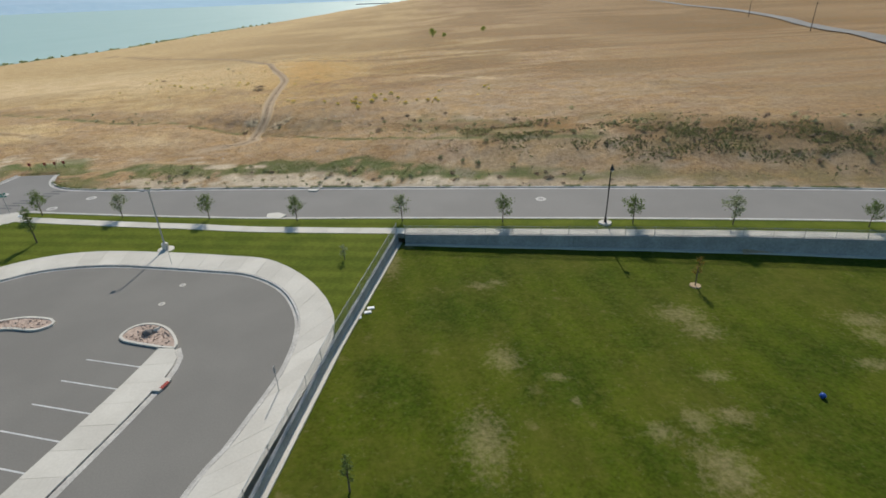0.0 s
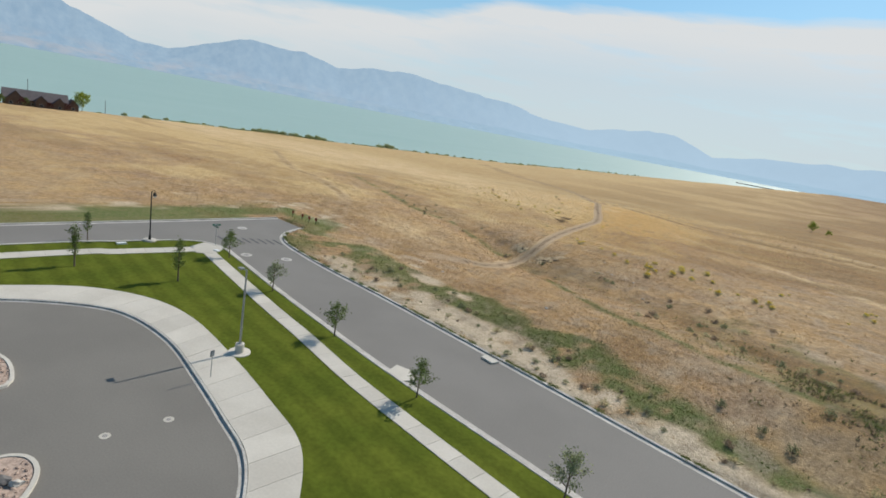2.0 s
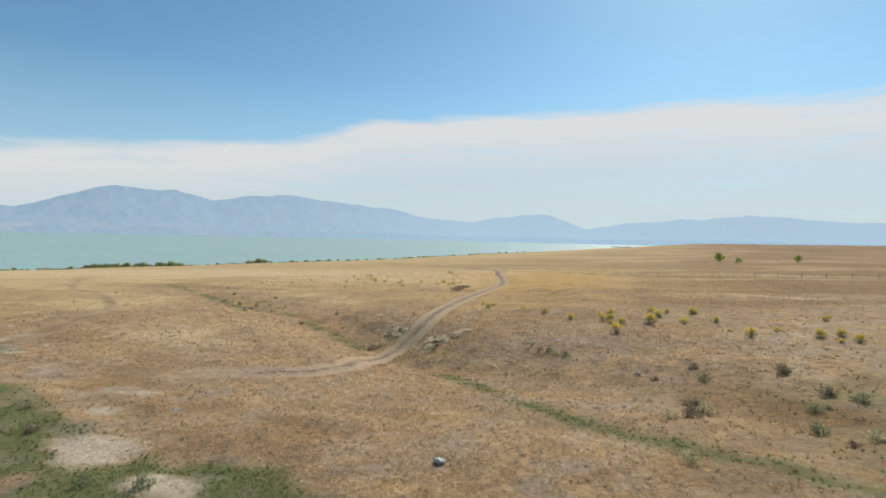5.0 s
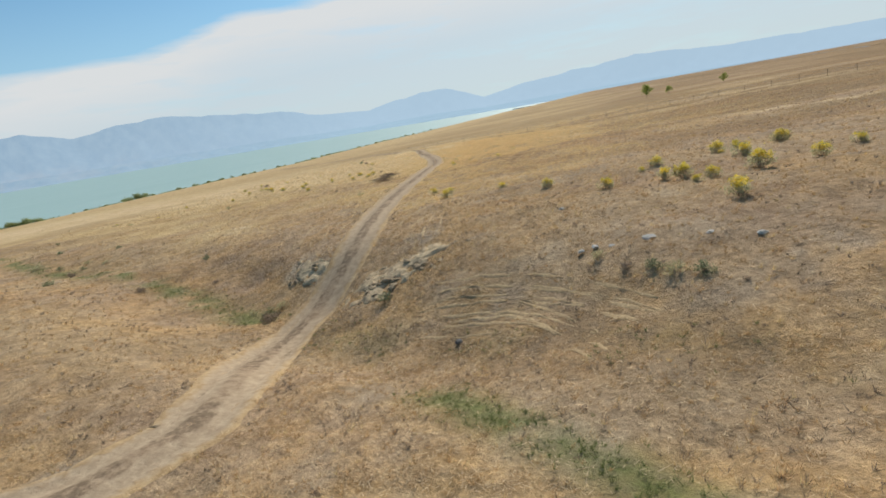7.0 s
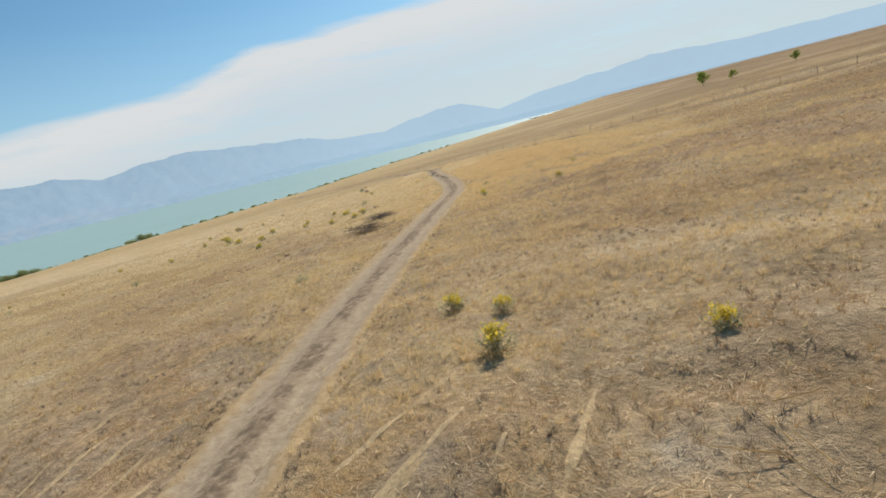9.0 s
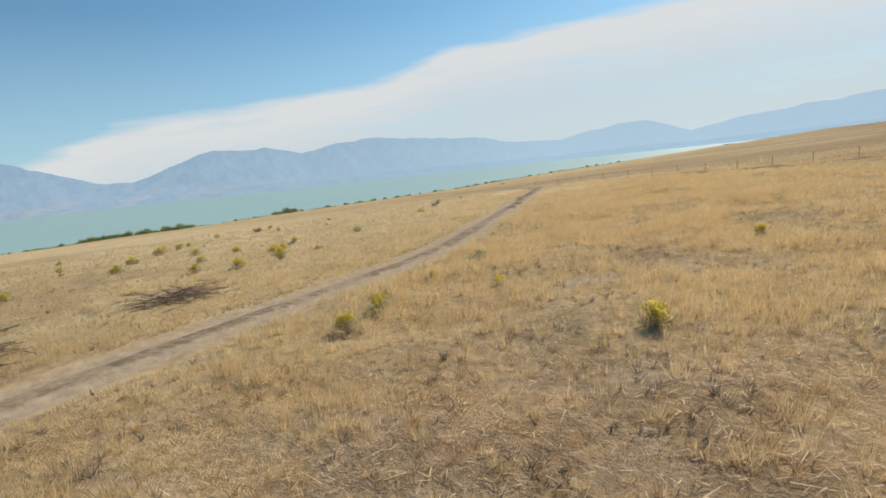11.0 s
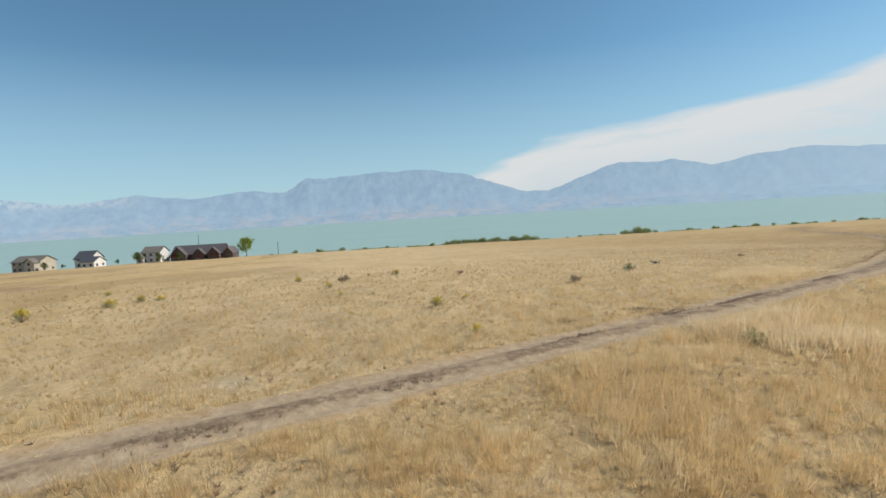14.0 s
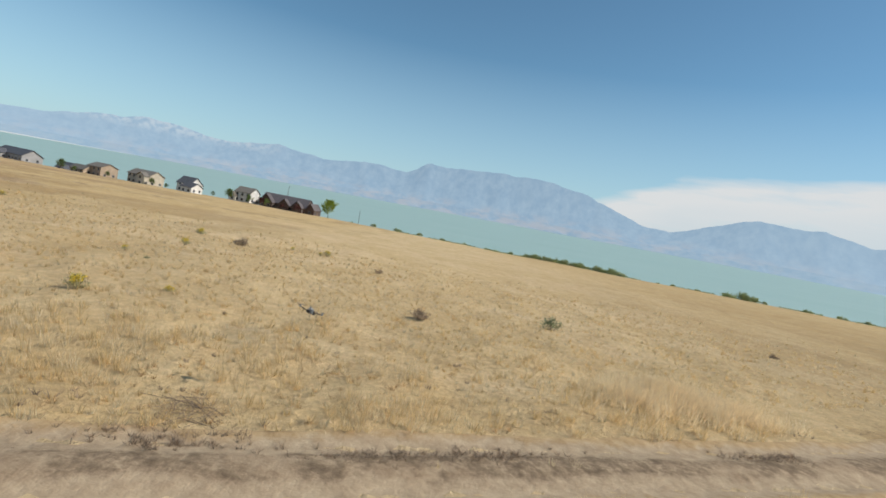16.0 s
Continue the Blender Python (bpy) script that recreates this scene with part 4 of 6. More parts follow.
def make_mountains(name, radius, front, low, high, share, mat, seed, label):
    a = np.linspace(-150, 70, 900)
    A = np.array(RIDGE)
    h = np.interp(a, A[:, 0], A[:, 1])
    h = h + 0.30 * (fbm(a / 2.2 + seed, a * 0 + seed, 5) - 0.5) * np.clip(h - 1, 0, 2)
    rows = 15
    V, F = [], []
    for j in range(rows):
        u = j / (rows - 1)
        spur = 70 * (fbm(a / 1.6 + seed, a * 0 + u * 2.2 + seed, 4) - 0.5) * math.sin(math.pi * u)
        r = front + (radius - front) * u
        crest = np.tan(np.radians(h * share)) * radius + 12
        z = low + (crest - low) * (u ** 1.25) + spur * np.clip(h / 4, 0.2, 1)
        x, y = -40 + r * np.sin(np.radians(a)), 150 + r * np.cos(np.radians(a))
        V += list(zip(x.tolist(), y.tolist(), z.tolist()))
    n = len(a)
    for j in range(rows - 1):
        for i in range(n - 1):
            F.append((j * n + i, j * n + i + 1, (j + 1) * n + i + 1, (j + 1) * n + i))
    me = arrays(name, V, F, mat)
    for p in me.polygons:
        p.use_smooth = True
    return tagged(new(name, me), label, "mountains", kind="structure")


# both ranges shine by themselves, with haze painted into their colour
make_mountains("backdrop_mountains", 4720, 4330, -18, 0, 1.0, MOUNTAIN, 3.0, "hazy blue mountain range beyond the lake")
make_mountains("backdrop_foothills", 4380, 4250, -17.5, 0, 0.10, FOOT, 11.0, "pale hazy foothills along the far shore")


# jetty and far spit
bm = bmesh.new()
ribbon(bm, [(-330, 2650), (-150, 2680), (60, 2500)], [(-330, 2662), (-150, 2694), (60, 2530)], -17.2, -14.0)
jetty = tagged(new("jetty", finish(bm, "jetty", DARK_STONE)), "long dark rock jetty reaching into the lake", "jetty")

# street surfaces
bm = bmesh.new()
prism(bm, resample(NEAR_KERB, 60) + resample(FAR_KERB, 90)[::-1], -0.6, 0.0)
prism(bm, resample(CROSS_NEAR, 60) + [FAR_KERB[0], CROSS_FAR[-1]] + resample(CROSS_FAR, 40)[::-1], -0.6, 0.0)
bmesh.ops.remove_doubles(bm, verts=bm.verts[:], dist=0.001)
road = tagged(new("road", finish(bm, "road", ASPHALT)), "grey asphalt street with a dead-end turn", "street", kind="structure")
bm = bmesh.new()
prism(bm, [(x, y) for x, y in resample(LOT_KERB, 110)], -0.6, 0.0)
lot = tagged(new("parking_lot", finish(bm, "parking_lot", LOT)), "grey asphalt parking lot with a rounded end", "parking lot", kind="structure")

# lawns
verge = offset_line(NEAR_KERB, -0.34)
wall_top = offset_line(WALK_FAR, -1.52)
right_wall = [p for p in wall_top if p[0] > -7.2]
bm = bmesh.new()
cross_verge = offset_line(CROSS_NEAR, -0.34)
prism(bm, resample(cross_verge, 50)[:-1] + resample(verge, 80) + resample(right_wall, 50)[::-1] + WALL_LEFT[:2] + resample(LOT_WALK, 90)[::-1], -0.5, 0.11)
lawn = tagged(new("lawn", finish(bm, "lawn", LAWN)), "mown green lawn between street and parking lot", "lawn", kind="structure")


def field_z(x, y):
    return -1.08 - 0.017 * (x + 6) + 0.010 * (57.5 - y)


WORN = [(1.2, 47.4, 1.3, 0.7), (2.9, 48.1, 0.9, 0.5), (18.7, 39.3, 1.6, 1.4), (18.0, 41.5, 2.2, 1.6), (13.5, 29.3, 0.9, 1.2), (16.1, 29.5, 1.4, 0.8), (1.9, 36.1, 1.3, 1.6), (-0.3, 28.0, 1.6, 3.0), (-6.0, 56.8, 1.0, 0.8), (-7.6, 52.5, 0.9, 3.0), (32.8, 39.9, 2.4, 1.2), (32.3, 37.5, 1.6, 1.2), (16.9, 33.5, 1.2, 0.7), (10.9, 28.4, 1.0, 0.8), (5.5, 33.9, 0.7, 0.5), (6.3, 31.3, 0.4, 0.5), (13.5, 25.1, 1.8, 2.4), (29.3, 34.2, 1.5, 0.7)]


def make_field():
    left = np.array(resample(offset_line(WALL_LEFT, 0.45), 150))
    cols = 220
    u = np.linspace(0, 1, cols)[None, :]
    X = left[:, :1] + (96 - left[:, :1]) * u
    top = np.repeat(left[:, 1:], cols, 1)
    Y = np.where(X > -7, top - (top + 12) / 69.4 * (57.4 - along(wall_top, X)), top)
    Z = field_z(X, Y) + 0.12 * (fbm(X / 5, Y / 5, 3) - 0.5)
    idx = np.arange(X.size).reshape(X.shape)
    F = np.stack([idx[:-1, :-1], idx[1:, :-1], idx[1:, 1:], idx[:-1, 1:]], -1).reshape(-1, 4)
    me = arrays("sports_field", np.stack([X, Y, Z], -1).reshape(-1, 3).tolist(), F.tolist(), TURF)
    worn = np.zeros(X.shape)
    for x, y, a, b in WORN:
        worn = np.maximum(worn, 0.62 * np.exp(-((X - x) / a) ** 2 - ((Y - y) / b) ** 2))
    me.attributes.new("worn", "FLOAT", "POINT").data.foreach_set("value", worn.astype(np.float32).ravel())
    for p in me.polygons:
        p.use_smooth = True
    return tagged(new("sports_field", me), "sunken sports field of worn green turf", "field", kind="structure")


make_field()


def kerb_line(name, line, label, out=0.32, gutter=0.45):
    """A raised kerb on the left of the line and its flat gutter on the right."""
    n = max(4, int(length(line) / 1.2))
    l = resample(line, n)
    bm = bmesh.new()
    ribbon(bm, offset_line(l, out), l, -0.5, 0.15)
    bmesh.ops.bevel(bm, geom=[e for e in bm.edges if all(v.co.z > 0.1 for v in e.verts) and len(e.link_faces) == 2 and e.calc_face_angle(0) > 0.5], offset=0.03, segments=2, affect="EDGES")
    k = new(name, finish(bm, name, KERB))
    bm = bmesh.new()
    ribbon(bm, offset_line(l, -0.004), offset_line(l, -gutter), -0.4, 0.012)
    part("gutter", bm, KERB, k)
    return tagged(k, label, "kerb", kind="structure")


kerb_line("kerb_street_south", NEAR_KERB[::-1], "pale concrete kerb and gutter along the street lawn")
kerb_line("kerb_street_north", FAR_KERB, "weathered concrete kerb with weeds in its joints")
kerb_line("kerb_cross_east", CROSS_NEAR[::-1], "pale concrete kerb round the street corner")
kerb_line("kerb_cross_west", CROSS_FAR, "pale concrete kerb along the side street")
kerb_line("kerb_lot", LOT_KERB, "pale concrete kerb round the parking lot", 0.2, 0.28)


def paving(name, left, right, panel, z1, label, mat=None):
    """A footway of separate slabs, 12 mm apart."""
    base = tagged(new(name), label, "footway", kind="structure")
    n = max(2, int(length(left) / panel))
    l, r = resample(left, n * 3 + 1), resample(right, n * 3 + 1)
    for k in range(n):
        a, b = [Vector(p) for p in l[3 * k:3 * k + 4]], [Vector(p) for p in r[3 * k:3 * k + 4]]
        for q in (a, b):
            g = (q[1] - q[0]).normalized() * 0.012
            q[0], q[-1] = q[0] + g, q[-1] - g
        bm = bmesh.new()
        ribbon(bm, [tuple(p) for p in a], [tuple(p) for p in b], -0.4, z1 + RNG.uniform(-0.004, 0.004))
        part("slab", bm, mat or CONCRETE, base)
    bm = bmesh.new()
    ribbon(bm, l, r, -0.42, z1 - 0.03)
    part("joint_bed", bm, KERB, base)
    return base


paving("pavement_street", WALK_FAR, WALK_NEAR, 1.9, 0.15, "pale concrete footway along the street")
lot_in = offset_line(LOT_KERB, 0.205)
paving("pavement_lot", [p for p in lot_in], LOT_WALK + [(-11.9, 34.3), (-13.9, 24.5), (-16.8, 6), (-19.4, -12)], 2.2, 0.15, "broad pale concrete walk round the parking lot")
cw = smooth_line([(-66.3, -12), (-60.9, 49.0), (-59.3, 58.0), (-57.6, 66.4)])
paving("pavement_cross", offset_line(cw, 0.9), offset_line(cw, -0.9), 1.9, 0.15, "pale concrete footway along the side street")
bm = bmesh.new()
prism(bm, [(-58.9, 66.0), (-56.4, 65.4), (-55.4, 66.9), (-56.9, 69.4), (-59.9, 68.4)], -0.3, 0.16)
tagged(new("corner_ramp", finish(bm, "corner_ramp", CONCRETE)), "pale concrete corner ramp between two footways", "ramp", kind="structure")


def slab_thing(name, poly, z0, z1, mat, label, category, kind=""):
    bm = bmesh.new()
    prism(bm, poly, z0, z1)
    return tagged(new(name, finish(bm, name, mat)), label, category, kind=kind)


# retaining walls of the sports field
def retaining_wall(name, line, inward, panel, label):
    """Concrete wall panels with narrow joints, a mow strip at the foot."""
    base = tagged(new(name), label, "wall", kind="structure")
    n = max(2, int(length(line) / panel))
    l = resample(line, n * 2 + 1)
    r = offset_line(l, inward)
    strip = offset_line(l, inward * 2.6)
    for k in range(n):
        a, b = [Vector(p) for p in l[2 * k:2 * k + 3]], [Vector(p) for p in r[2 * k:2 * k + 3]]
        for q in (a, b):
            g = (q[1] - q[0]).normalized() * 0.012
            q[0], q[-1] = q[0] + g, q[-1] - g
        bm = bmesh.new()
        ribbon(bm, [tuple(p) for p in a], [tuple(p) for p in b], -3.6, 0.13 + RNG.uniform(-0.004, 0.004))
        part("panel", bm, WALL, base)
        bm = bmesh.new()
        a, b = r[2 * k:2 * k + 3], strip[2 * k:2 * k + 3]
        rows = []
        for p, q in zip(a, b):
            z = field_z(*q) + 0.10
            rows.append([bm.verts.new((*p, z)), bm.verts.new((*q, z)), bm.verts.new((*q, z - 0.5))])
        for u, v in zip(rows, rows[1:]):
            bm.faces.new((u[0], u[1], v[1], v[0]))
            bm.faces.new((u[1], u[2], v[2], v[1]))
        bmesh.ops.recalc_face_normals(bm, faces=bm.faces[:])
        part("mow_strip", bm, CONCRETE, base)
    return base


retaining_wall("wall_street", right_wall, -0.25, 4.6, "tall grey concrete retaining wall below the footway")
retaining_wall("wall_lot", WALL_LEFT, 0.25, 4.2, "low grey concrete retaining wall beside the lawn")


def chain_fence(line, height, gap, label):
    """Posts, rails and a wire-mesh pane for each bay."""
    f = tagged(new("chain_link_fence"), label, "fence")
    n = int(length(line) / gap)
    pts = resample(line, n + 1)
    for i, (x, y) in enumerate(pts):
        bm = bmesh.new()
        tube(bm, (x, y, 0.1), (x, y, height + 0.14), 0.03, n=8)
        bmesh.ops.create_uvsphere(bm, u_segments=8, v_segments=4, radius=0.04, matrix=Matrix.Translation((x, y, height + 0.15)))
        part("post", bm, STEEL, f)
    for a, b in zip(pts, pts[1:]):
        for z in (height + 0.08, 0.22):
            bm = bmesh.new()
            part("rail", tube(bm, (*a, z), (*b, z), 0.022, n=6), STEEL, f)
        bm = bmesh.new()
        vs = [bm.verts.new(p) for p in ((*a, 0.22), (*b, 0.22), (*b, height + 0.08), (*a, height + 0.08))]
        bm.faces.new(vs)
        part("wire_mesh", bm, LINK, f)
    return f


chain_fence(offset_line(WALL_LEFT[:2], 0.1), 1.2, 2.9, "galvanised chain-link fence on the low wall by the lawn")
chain_fence(offset_line(WALL_LEFT[1:], 0.1), 1.2, 2.9, "galvanised chain-link fence on the wall by the lot walk")
chain_fence(offset_line(right_wall, -0.1), 1.05, 3.0, "thin chain-link fence on top of the street wall")


# parking lot: islands, centre walk, stall lines
def island(outline, label):
    line = smooth_line(outline + outline[:1], 0.4)
    isl = tagged(new("kerbed_island"), label, "traffic island")
    bm = bmesh.new()
    ribbon(bm, line, offset_line(line, 0.22), -0.2, 0.16)
    part("kerb", bm, CONCRETE, isl)
    bm = bmesh.new()
    prism(bm, offset_line(line, 0.22)[:-1], -0.2, 0.11)
    part("gravel_bed", bm, GRAVEL, isl, "pinkish gravel bed")
    cx, cy = np.mean(np.array(outline), axis=0)
    for k in range(90):
        t, u = RNG.uniform(0, 2 * math.pi), math.sqrt(RNG.random())
        p = line[int(RNG.integers(len(line)))]
        x, y = cx + (p[0] - cx) * u * 0.8, cy + (p[1] - cy) * u * 0.8
        bm = bmesh.new()
        bmesh.ops.create_icosphere(bm, subdivisions=1, radius=RNG.uniform(0.05, 0.11), matrix=pose(x, y, 0.12, *RNG.uniform(0, 360, 3)) @ Matrix.Diagonal((1.2, 1, 0.6, 1)))
        part("cobble", bm, GRAVEL, isl)
    return isl


island([(-28.4, 39.2), (-28.9, 40.4), (-28.2, 41.4), (-26.8, 41.5), (-25.2, 40.6), (-23.9, 39.0), (-23.6, 37.9), (-24.8, 38.0)][::-1], "half-round kerbed island filled with pinkish gravel")
island([(-42.6, 42.3), (-40.6, 43.1), (-38.6, 43.4), (-36.3, 42.9), (-35.7, 42.0), (-36.8, 41.2), (-39.2, 41.6), (-41.0, 41.4)][::-1], "oval kerbed island filled with gravel in the lot")
right_edge = smooth_line([(-23.6, 37.8), (-22.9, 36.6), (-22.8, 34.6), (-23.5, 30.6), (-24.9, 24.7), (-28.6, 9), (-33, -12)])
left_edge = smooth_line([(-24.9, 37.9), (-25.3, 35.2), (-25.8, 32.6), (-26.6, 29.0), (-27.6, 24.8), (-31.3, 9), (-35.7, -12)])
paving("pavement_centre", left_edge, right_edge, 2.0, 0.15, "raised concrete walk along the parking stalls")
bm = bmesh.new()
ribbon(bm, offset_line(resample(right_edge, 40), 0.45), offset_line(resample(right_edge, 40), 0.01), -0.3, 0.02)
tagged(new("trim_gutter", finish(bm, "trim_gutter", KERB)), "concrete gutter beside the raised walk", "gutter", kind="structure")
left2, right2 = smooth_line([(-42.6, 42.0), (-44.5, 38), (-46.5, 32), (-50, 18)]), smooth_line([(-40.8, 41.3), (-42.4, 37.4), (-44.3, 31.4), (-47.8, 17.4)])
paving("pavement_outer", left2, right2, 2.0, 0.15, "raised concrete walk running from the oval island")
for k in range(16):
    x, y = -25.3 - 0.47 * k, 35.9 - 2.37 * k
    slab_thing("stall_line", [(x, y), (x - 4.7, y + 1.22), (x - 4.73, y + 1.11), (x - 0.03, y - 0.11)], -0.1, 0.005, PAINT, "worn white painted stall line on the asphalt", "road marking", "structure")["group"] = "parking stall lines"
slab_thing("storm_drain", [(-22.9, 34.4), (-22.2, 34.1), (-22.5, 32.9), (-23.2, 33.0)], -0.2, 0.17, CONCRETE, "concrete storm drain inlet in the walk's gutter", "drain")
slab_thing("drain_throat", [(-22.45, 33.9), (-22.2, 33.8), (-22.4, 33.1), (-22.65, 33.2)], 0.1, 0.178, RED, "rusty iron throat of the storm drain", "drain")


def rock(name, x, y, z, size, mat, label, seed, flat=0.7, category="rock", group=""):
    bm = bmesh.new()
    bmesh.ops.create_icosphere(bm, subdivisions=2, radius=1.0)
    r = random.Random(seed)
    o = Vector((r.uniform(0, 50), r.uniform(0, 50), r.uniform(0, 50)))
    for v in bm.verts:
        d = 1 + 0.5 * noise.noise(v.co * 1.3 + o) + 0.2 * noise.noise(v.co * 3 + o)
        v.co = Vector((v.co.x * d * size, v.co.y * d * size * 0.75, max(v.co.z * d * flat, -0.35) * size))
    ob = new(name, finish(bm, name, mat))
    ob.matrix_basis = pose(x, y, z + size * 0.2, 0, 0, r.uniform(0, 360))
    return tagged(ob, label, category, group)


rock("boulder", -26.7, 40.0, 0.12, 0.42, DARK_STONE, "dark boulder on the gravel island", 3)
rock("boulder", -26.2, 40.4, 0.12, 0.32, STONE, "grey boulder beside a darker one on gravel", 4)


def disc(name, x, y, r, mat, label, category, z=0.006, rim=None):
    bm = bmesh.new()
    bmesh.ops.create_cone(bm, cap_ends=True, segments=28, radius1=r, radius2=r, depth=0.1, matrix=Matrix.Translation((0, 0, -0.05)))
    ob = new(name, finish(bm, name, mat))
    ob.matrix_basis = pose(x, y, z)
    tagged(ob, label, category)
    if rim:
        bm = bmesh.new()
        bmesh.ops.create_cone(bm, cap_ends=True, segments=24, radius1=rim, radius2=rim, depth=0.1, matrix=Matrix.Translation((0, 0, -0.045)))
        part("lid", bm, IRON, ob, "cast iron lid")
    return ob


for x, y in ((10.8, 66.8), (-51.0, 74.2), (-65.4, 77.1), (-54.2, 70.6)):
    disc("manhole_cover", x, y, 0.68, KERB, "round manhole cover in a pale concrete collar", "manhole", 0.008, 0.36)["group"] = "street manholes"
for x, y in ((-27.3, 48.1), (-27.8, 44.8)):
    disc("valve_cover", x, y, 0.3, CONCRETE, "small round valve cover in the lot asphalt", "valve cover", 0.008, 0.14)
slab_thing("catch_basin", [(-21.9, 63.4), (-23.6, 63.7), (-23.9, 65.2), (-22.6, 65.5), (-21.4, 64.6)], -0.3, 0.163, CONCRETE, "concrete catch basin bulging into the street gutter", "drain")
slab_thing("catch_basin", [(-20.5, 74.0), (-18.9, 73.8), (-19.2, 73.0), (-20.5, 73.2)], -0.3, 0.163, CONCRETE, "concrete catch basin in the weedy kerb", "drain")
for k in range(8):
    t = k / 7
    x, y = -61.2 + 3.6 * t, 71.2 + 6.2 * t
    slab_thing("crossing_bar", [(x - 1.3, y + 0.22), (x + 1.1, y - 0.02), (x + 1.1, y + 0.33), (x - 1.3, y + 0.57)], -0.05, 0.004, PATCH, "dark sealed bar of an erased crosswalk", "road marking", "structure")["group"] = "erased crosswalk bars"


# lamps, signs, posts
def street_lamp(x, y, z, h, turn):
    lamp = empty("street_lamp", pose(x, y, z, 0, 0, turn), "black cast street lamp with a hanging lantern", "street lamp", "black street lamps")
    bm = bmesh.new()
    bmesh.ops.create_cone(bm, cap_ends=True, segments=20, radius1=0.75, radius2=0.7, depth=0.2, matrix=Matrix.Translation((0, 0, 0.08)))
    part("footing", bm, CONCRETE, lamp, "pale round concrete footing")
    bm = bmesh.new()
    tube(bm, (0, 0, 0.15), (0, 0, 0.75), 0.17, 0.11, 12)
    part("pole_base", bm, BLACK, lamp)
    bm = bmesh.new()
    tube(bm, (0, 0, 0.7), (0, 0, h), 0.075, 0.055, 10)
    part("pole", bm, BLACK, lamp)
    bm = bmesh.new()
    for k in range(6):
        a, b = radians(180 - 36 * k), radians(180 - 36 * (k + 1))
        tube(bm, (0.3 + 0.3 * math.cos(a), 0, h - 0.1 + 0.28 * math.sin(a)), (0.3 + 0.3 * math.cos(b), 0, h - 0.1 + 0.28 * math.sin(b)), 0.03, n=6)
    part("arm", bm, BLACK, lamp)
    bm = bmesh.new()
    tube(bm, (0.6, 0, h - 0.55), (0.6, 0, h - 0.12), 0.26, 0.07, 14)
    part("lantern_hood", bm, BLACK, lamp)
    bm = bmesh.new()
    bmesh.ops.create_uvsphere(bm, u_segments=12, v_segments=8, radius=0.16, matrix=Matrix.Translation((0.6, 0, h - 0.6)))
    part("globe", bm, LENS, lamp, "white glass globe")
    return lamp


street_lamp(16.4, 58.1, 0.1, 6.7, 60)
street_lamp(-62.4, 62.8, 0.1, 6.0, 120)


def lot_lamp(x, y, h):
    lamp = empty("lot_lamp", pose(x, y, 0.1), "tall grey steel lot lamp on a concrete pedestal", "lamp post")
    bm = bmesh.new()
    bmesh.ops.create_cone(bm, cap_ends=True, segments=24, radius1=0.85, radius2=0.85, depth=0.16, matrix=Matrix.Translation((0, 0, 0.0)))
    part("pad", bm, CONCRETE, lamp)
    bm = bmesh.new()
    tube(bm, (0, 0, 0), (0, 0, 0.78), 0.33, 0.33, 20)
    part("pedestal", bm, CONCRETE, lamp, "round concrete pedestal")
    bm = bmesh.new()
    box(bm, -0.14, -0.14, 0.78, 0.14, 0.14, 0.84, 0.01)
    part("base_plate", bm, STEEL, lamp)
    bm = bmesh.new()
    tube(bm, (0, 0, 0.8), (0, 0, h), 0.085, 0.06, 10)
    part("pole", bm, STEEL, lamp)
    bm = bmesh.new()
    tube(bm, (0, 0, h - 0.08), (-0.32, -0.12, h - 0.02), 0.035, n=6)
    part("arm", bm, STEEL, lamp)
    bm = bmesh.new()
    box(bm, -0.72, -0.3, h - 0.09, -0.28, 0.05, h + 0.03, 0.03)
    part("lamp_head", bm, GREY, lamp)
    bm = bmesh.new()
    box(bm, -0.68, -0.27, h - 0.105, -0.32, 0.02, h - 0.088)
    part("lens", bm, LENS, lamp)
    return lamp


lot_lamp(-32.4, 56.0, 6.9)


def sign_post(x, y, z, h, label, plate, blades=False):
    s = empty("street_sign" if blades else "parking_sign", pose(x, y, z), label, "sign")
    bm = bmesh.new()
    part("post", tube(bm, (0, 0, 0), (0, 0, h), 0.03, n=8), STEEL, s)
    if blades:
        for k, (a, zz) in enumerate(((0, h - 0.1), (80, h + 0.14))):
            bm = bmesh.new()
            box(bm, -0.48, -0.012, zz - 0.1, 0.48, 0.012, zz + 0.1)
            bmesh.ops.rotate(bm, verts=bm.verts[:], cent=(0, 0, 0), matrix=Matrix.Rotation(radians(a), 3, "Z"))
            blade = part("name_blade", bm, plate, s, "green street name blade")
            bm = bmesh.new()
            for sx, w in ((-0.2, 0.22), (0.12, 0.3)):
                box(bm, sx - w / 2, -0.016, zz - 0.03, sx + w / 2, 0.016, zz + 0.03)
            bmesh.ops.rotate(bm, verts=bm.verts[:], cent=(0, 0, 0), matrix=Matrix.Rotation(radians(a), 3, "Z"))
            part("lettering_bar", bm, WHITE, blade)
    else:
        bm = bmesh.new()
        box(bm, -0.015, -0.15, h - 0.5, 0.015, 0.15, h - 0.02, 0.004)
        part("plate", bm, plate, s)
    return s


sign_post(-58.6, 69.0, 0.12, 2.5, "green street name blades on a steel post at the corner", GREEN_SIGN, True)
sign_post(-14.1, 32.4, 0.14, 2.1, "small sign edge-on on a thin steel post by the lot", GREY)
sign_post(-30.2, 52.4, 0.14, 2.1, "small sign on a thin steel post by the lot kerb", GREY)
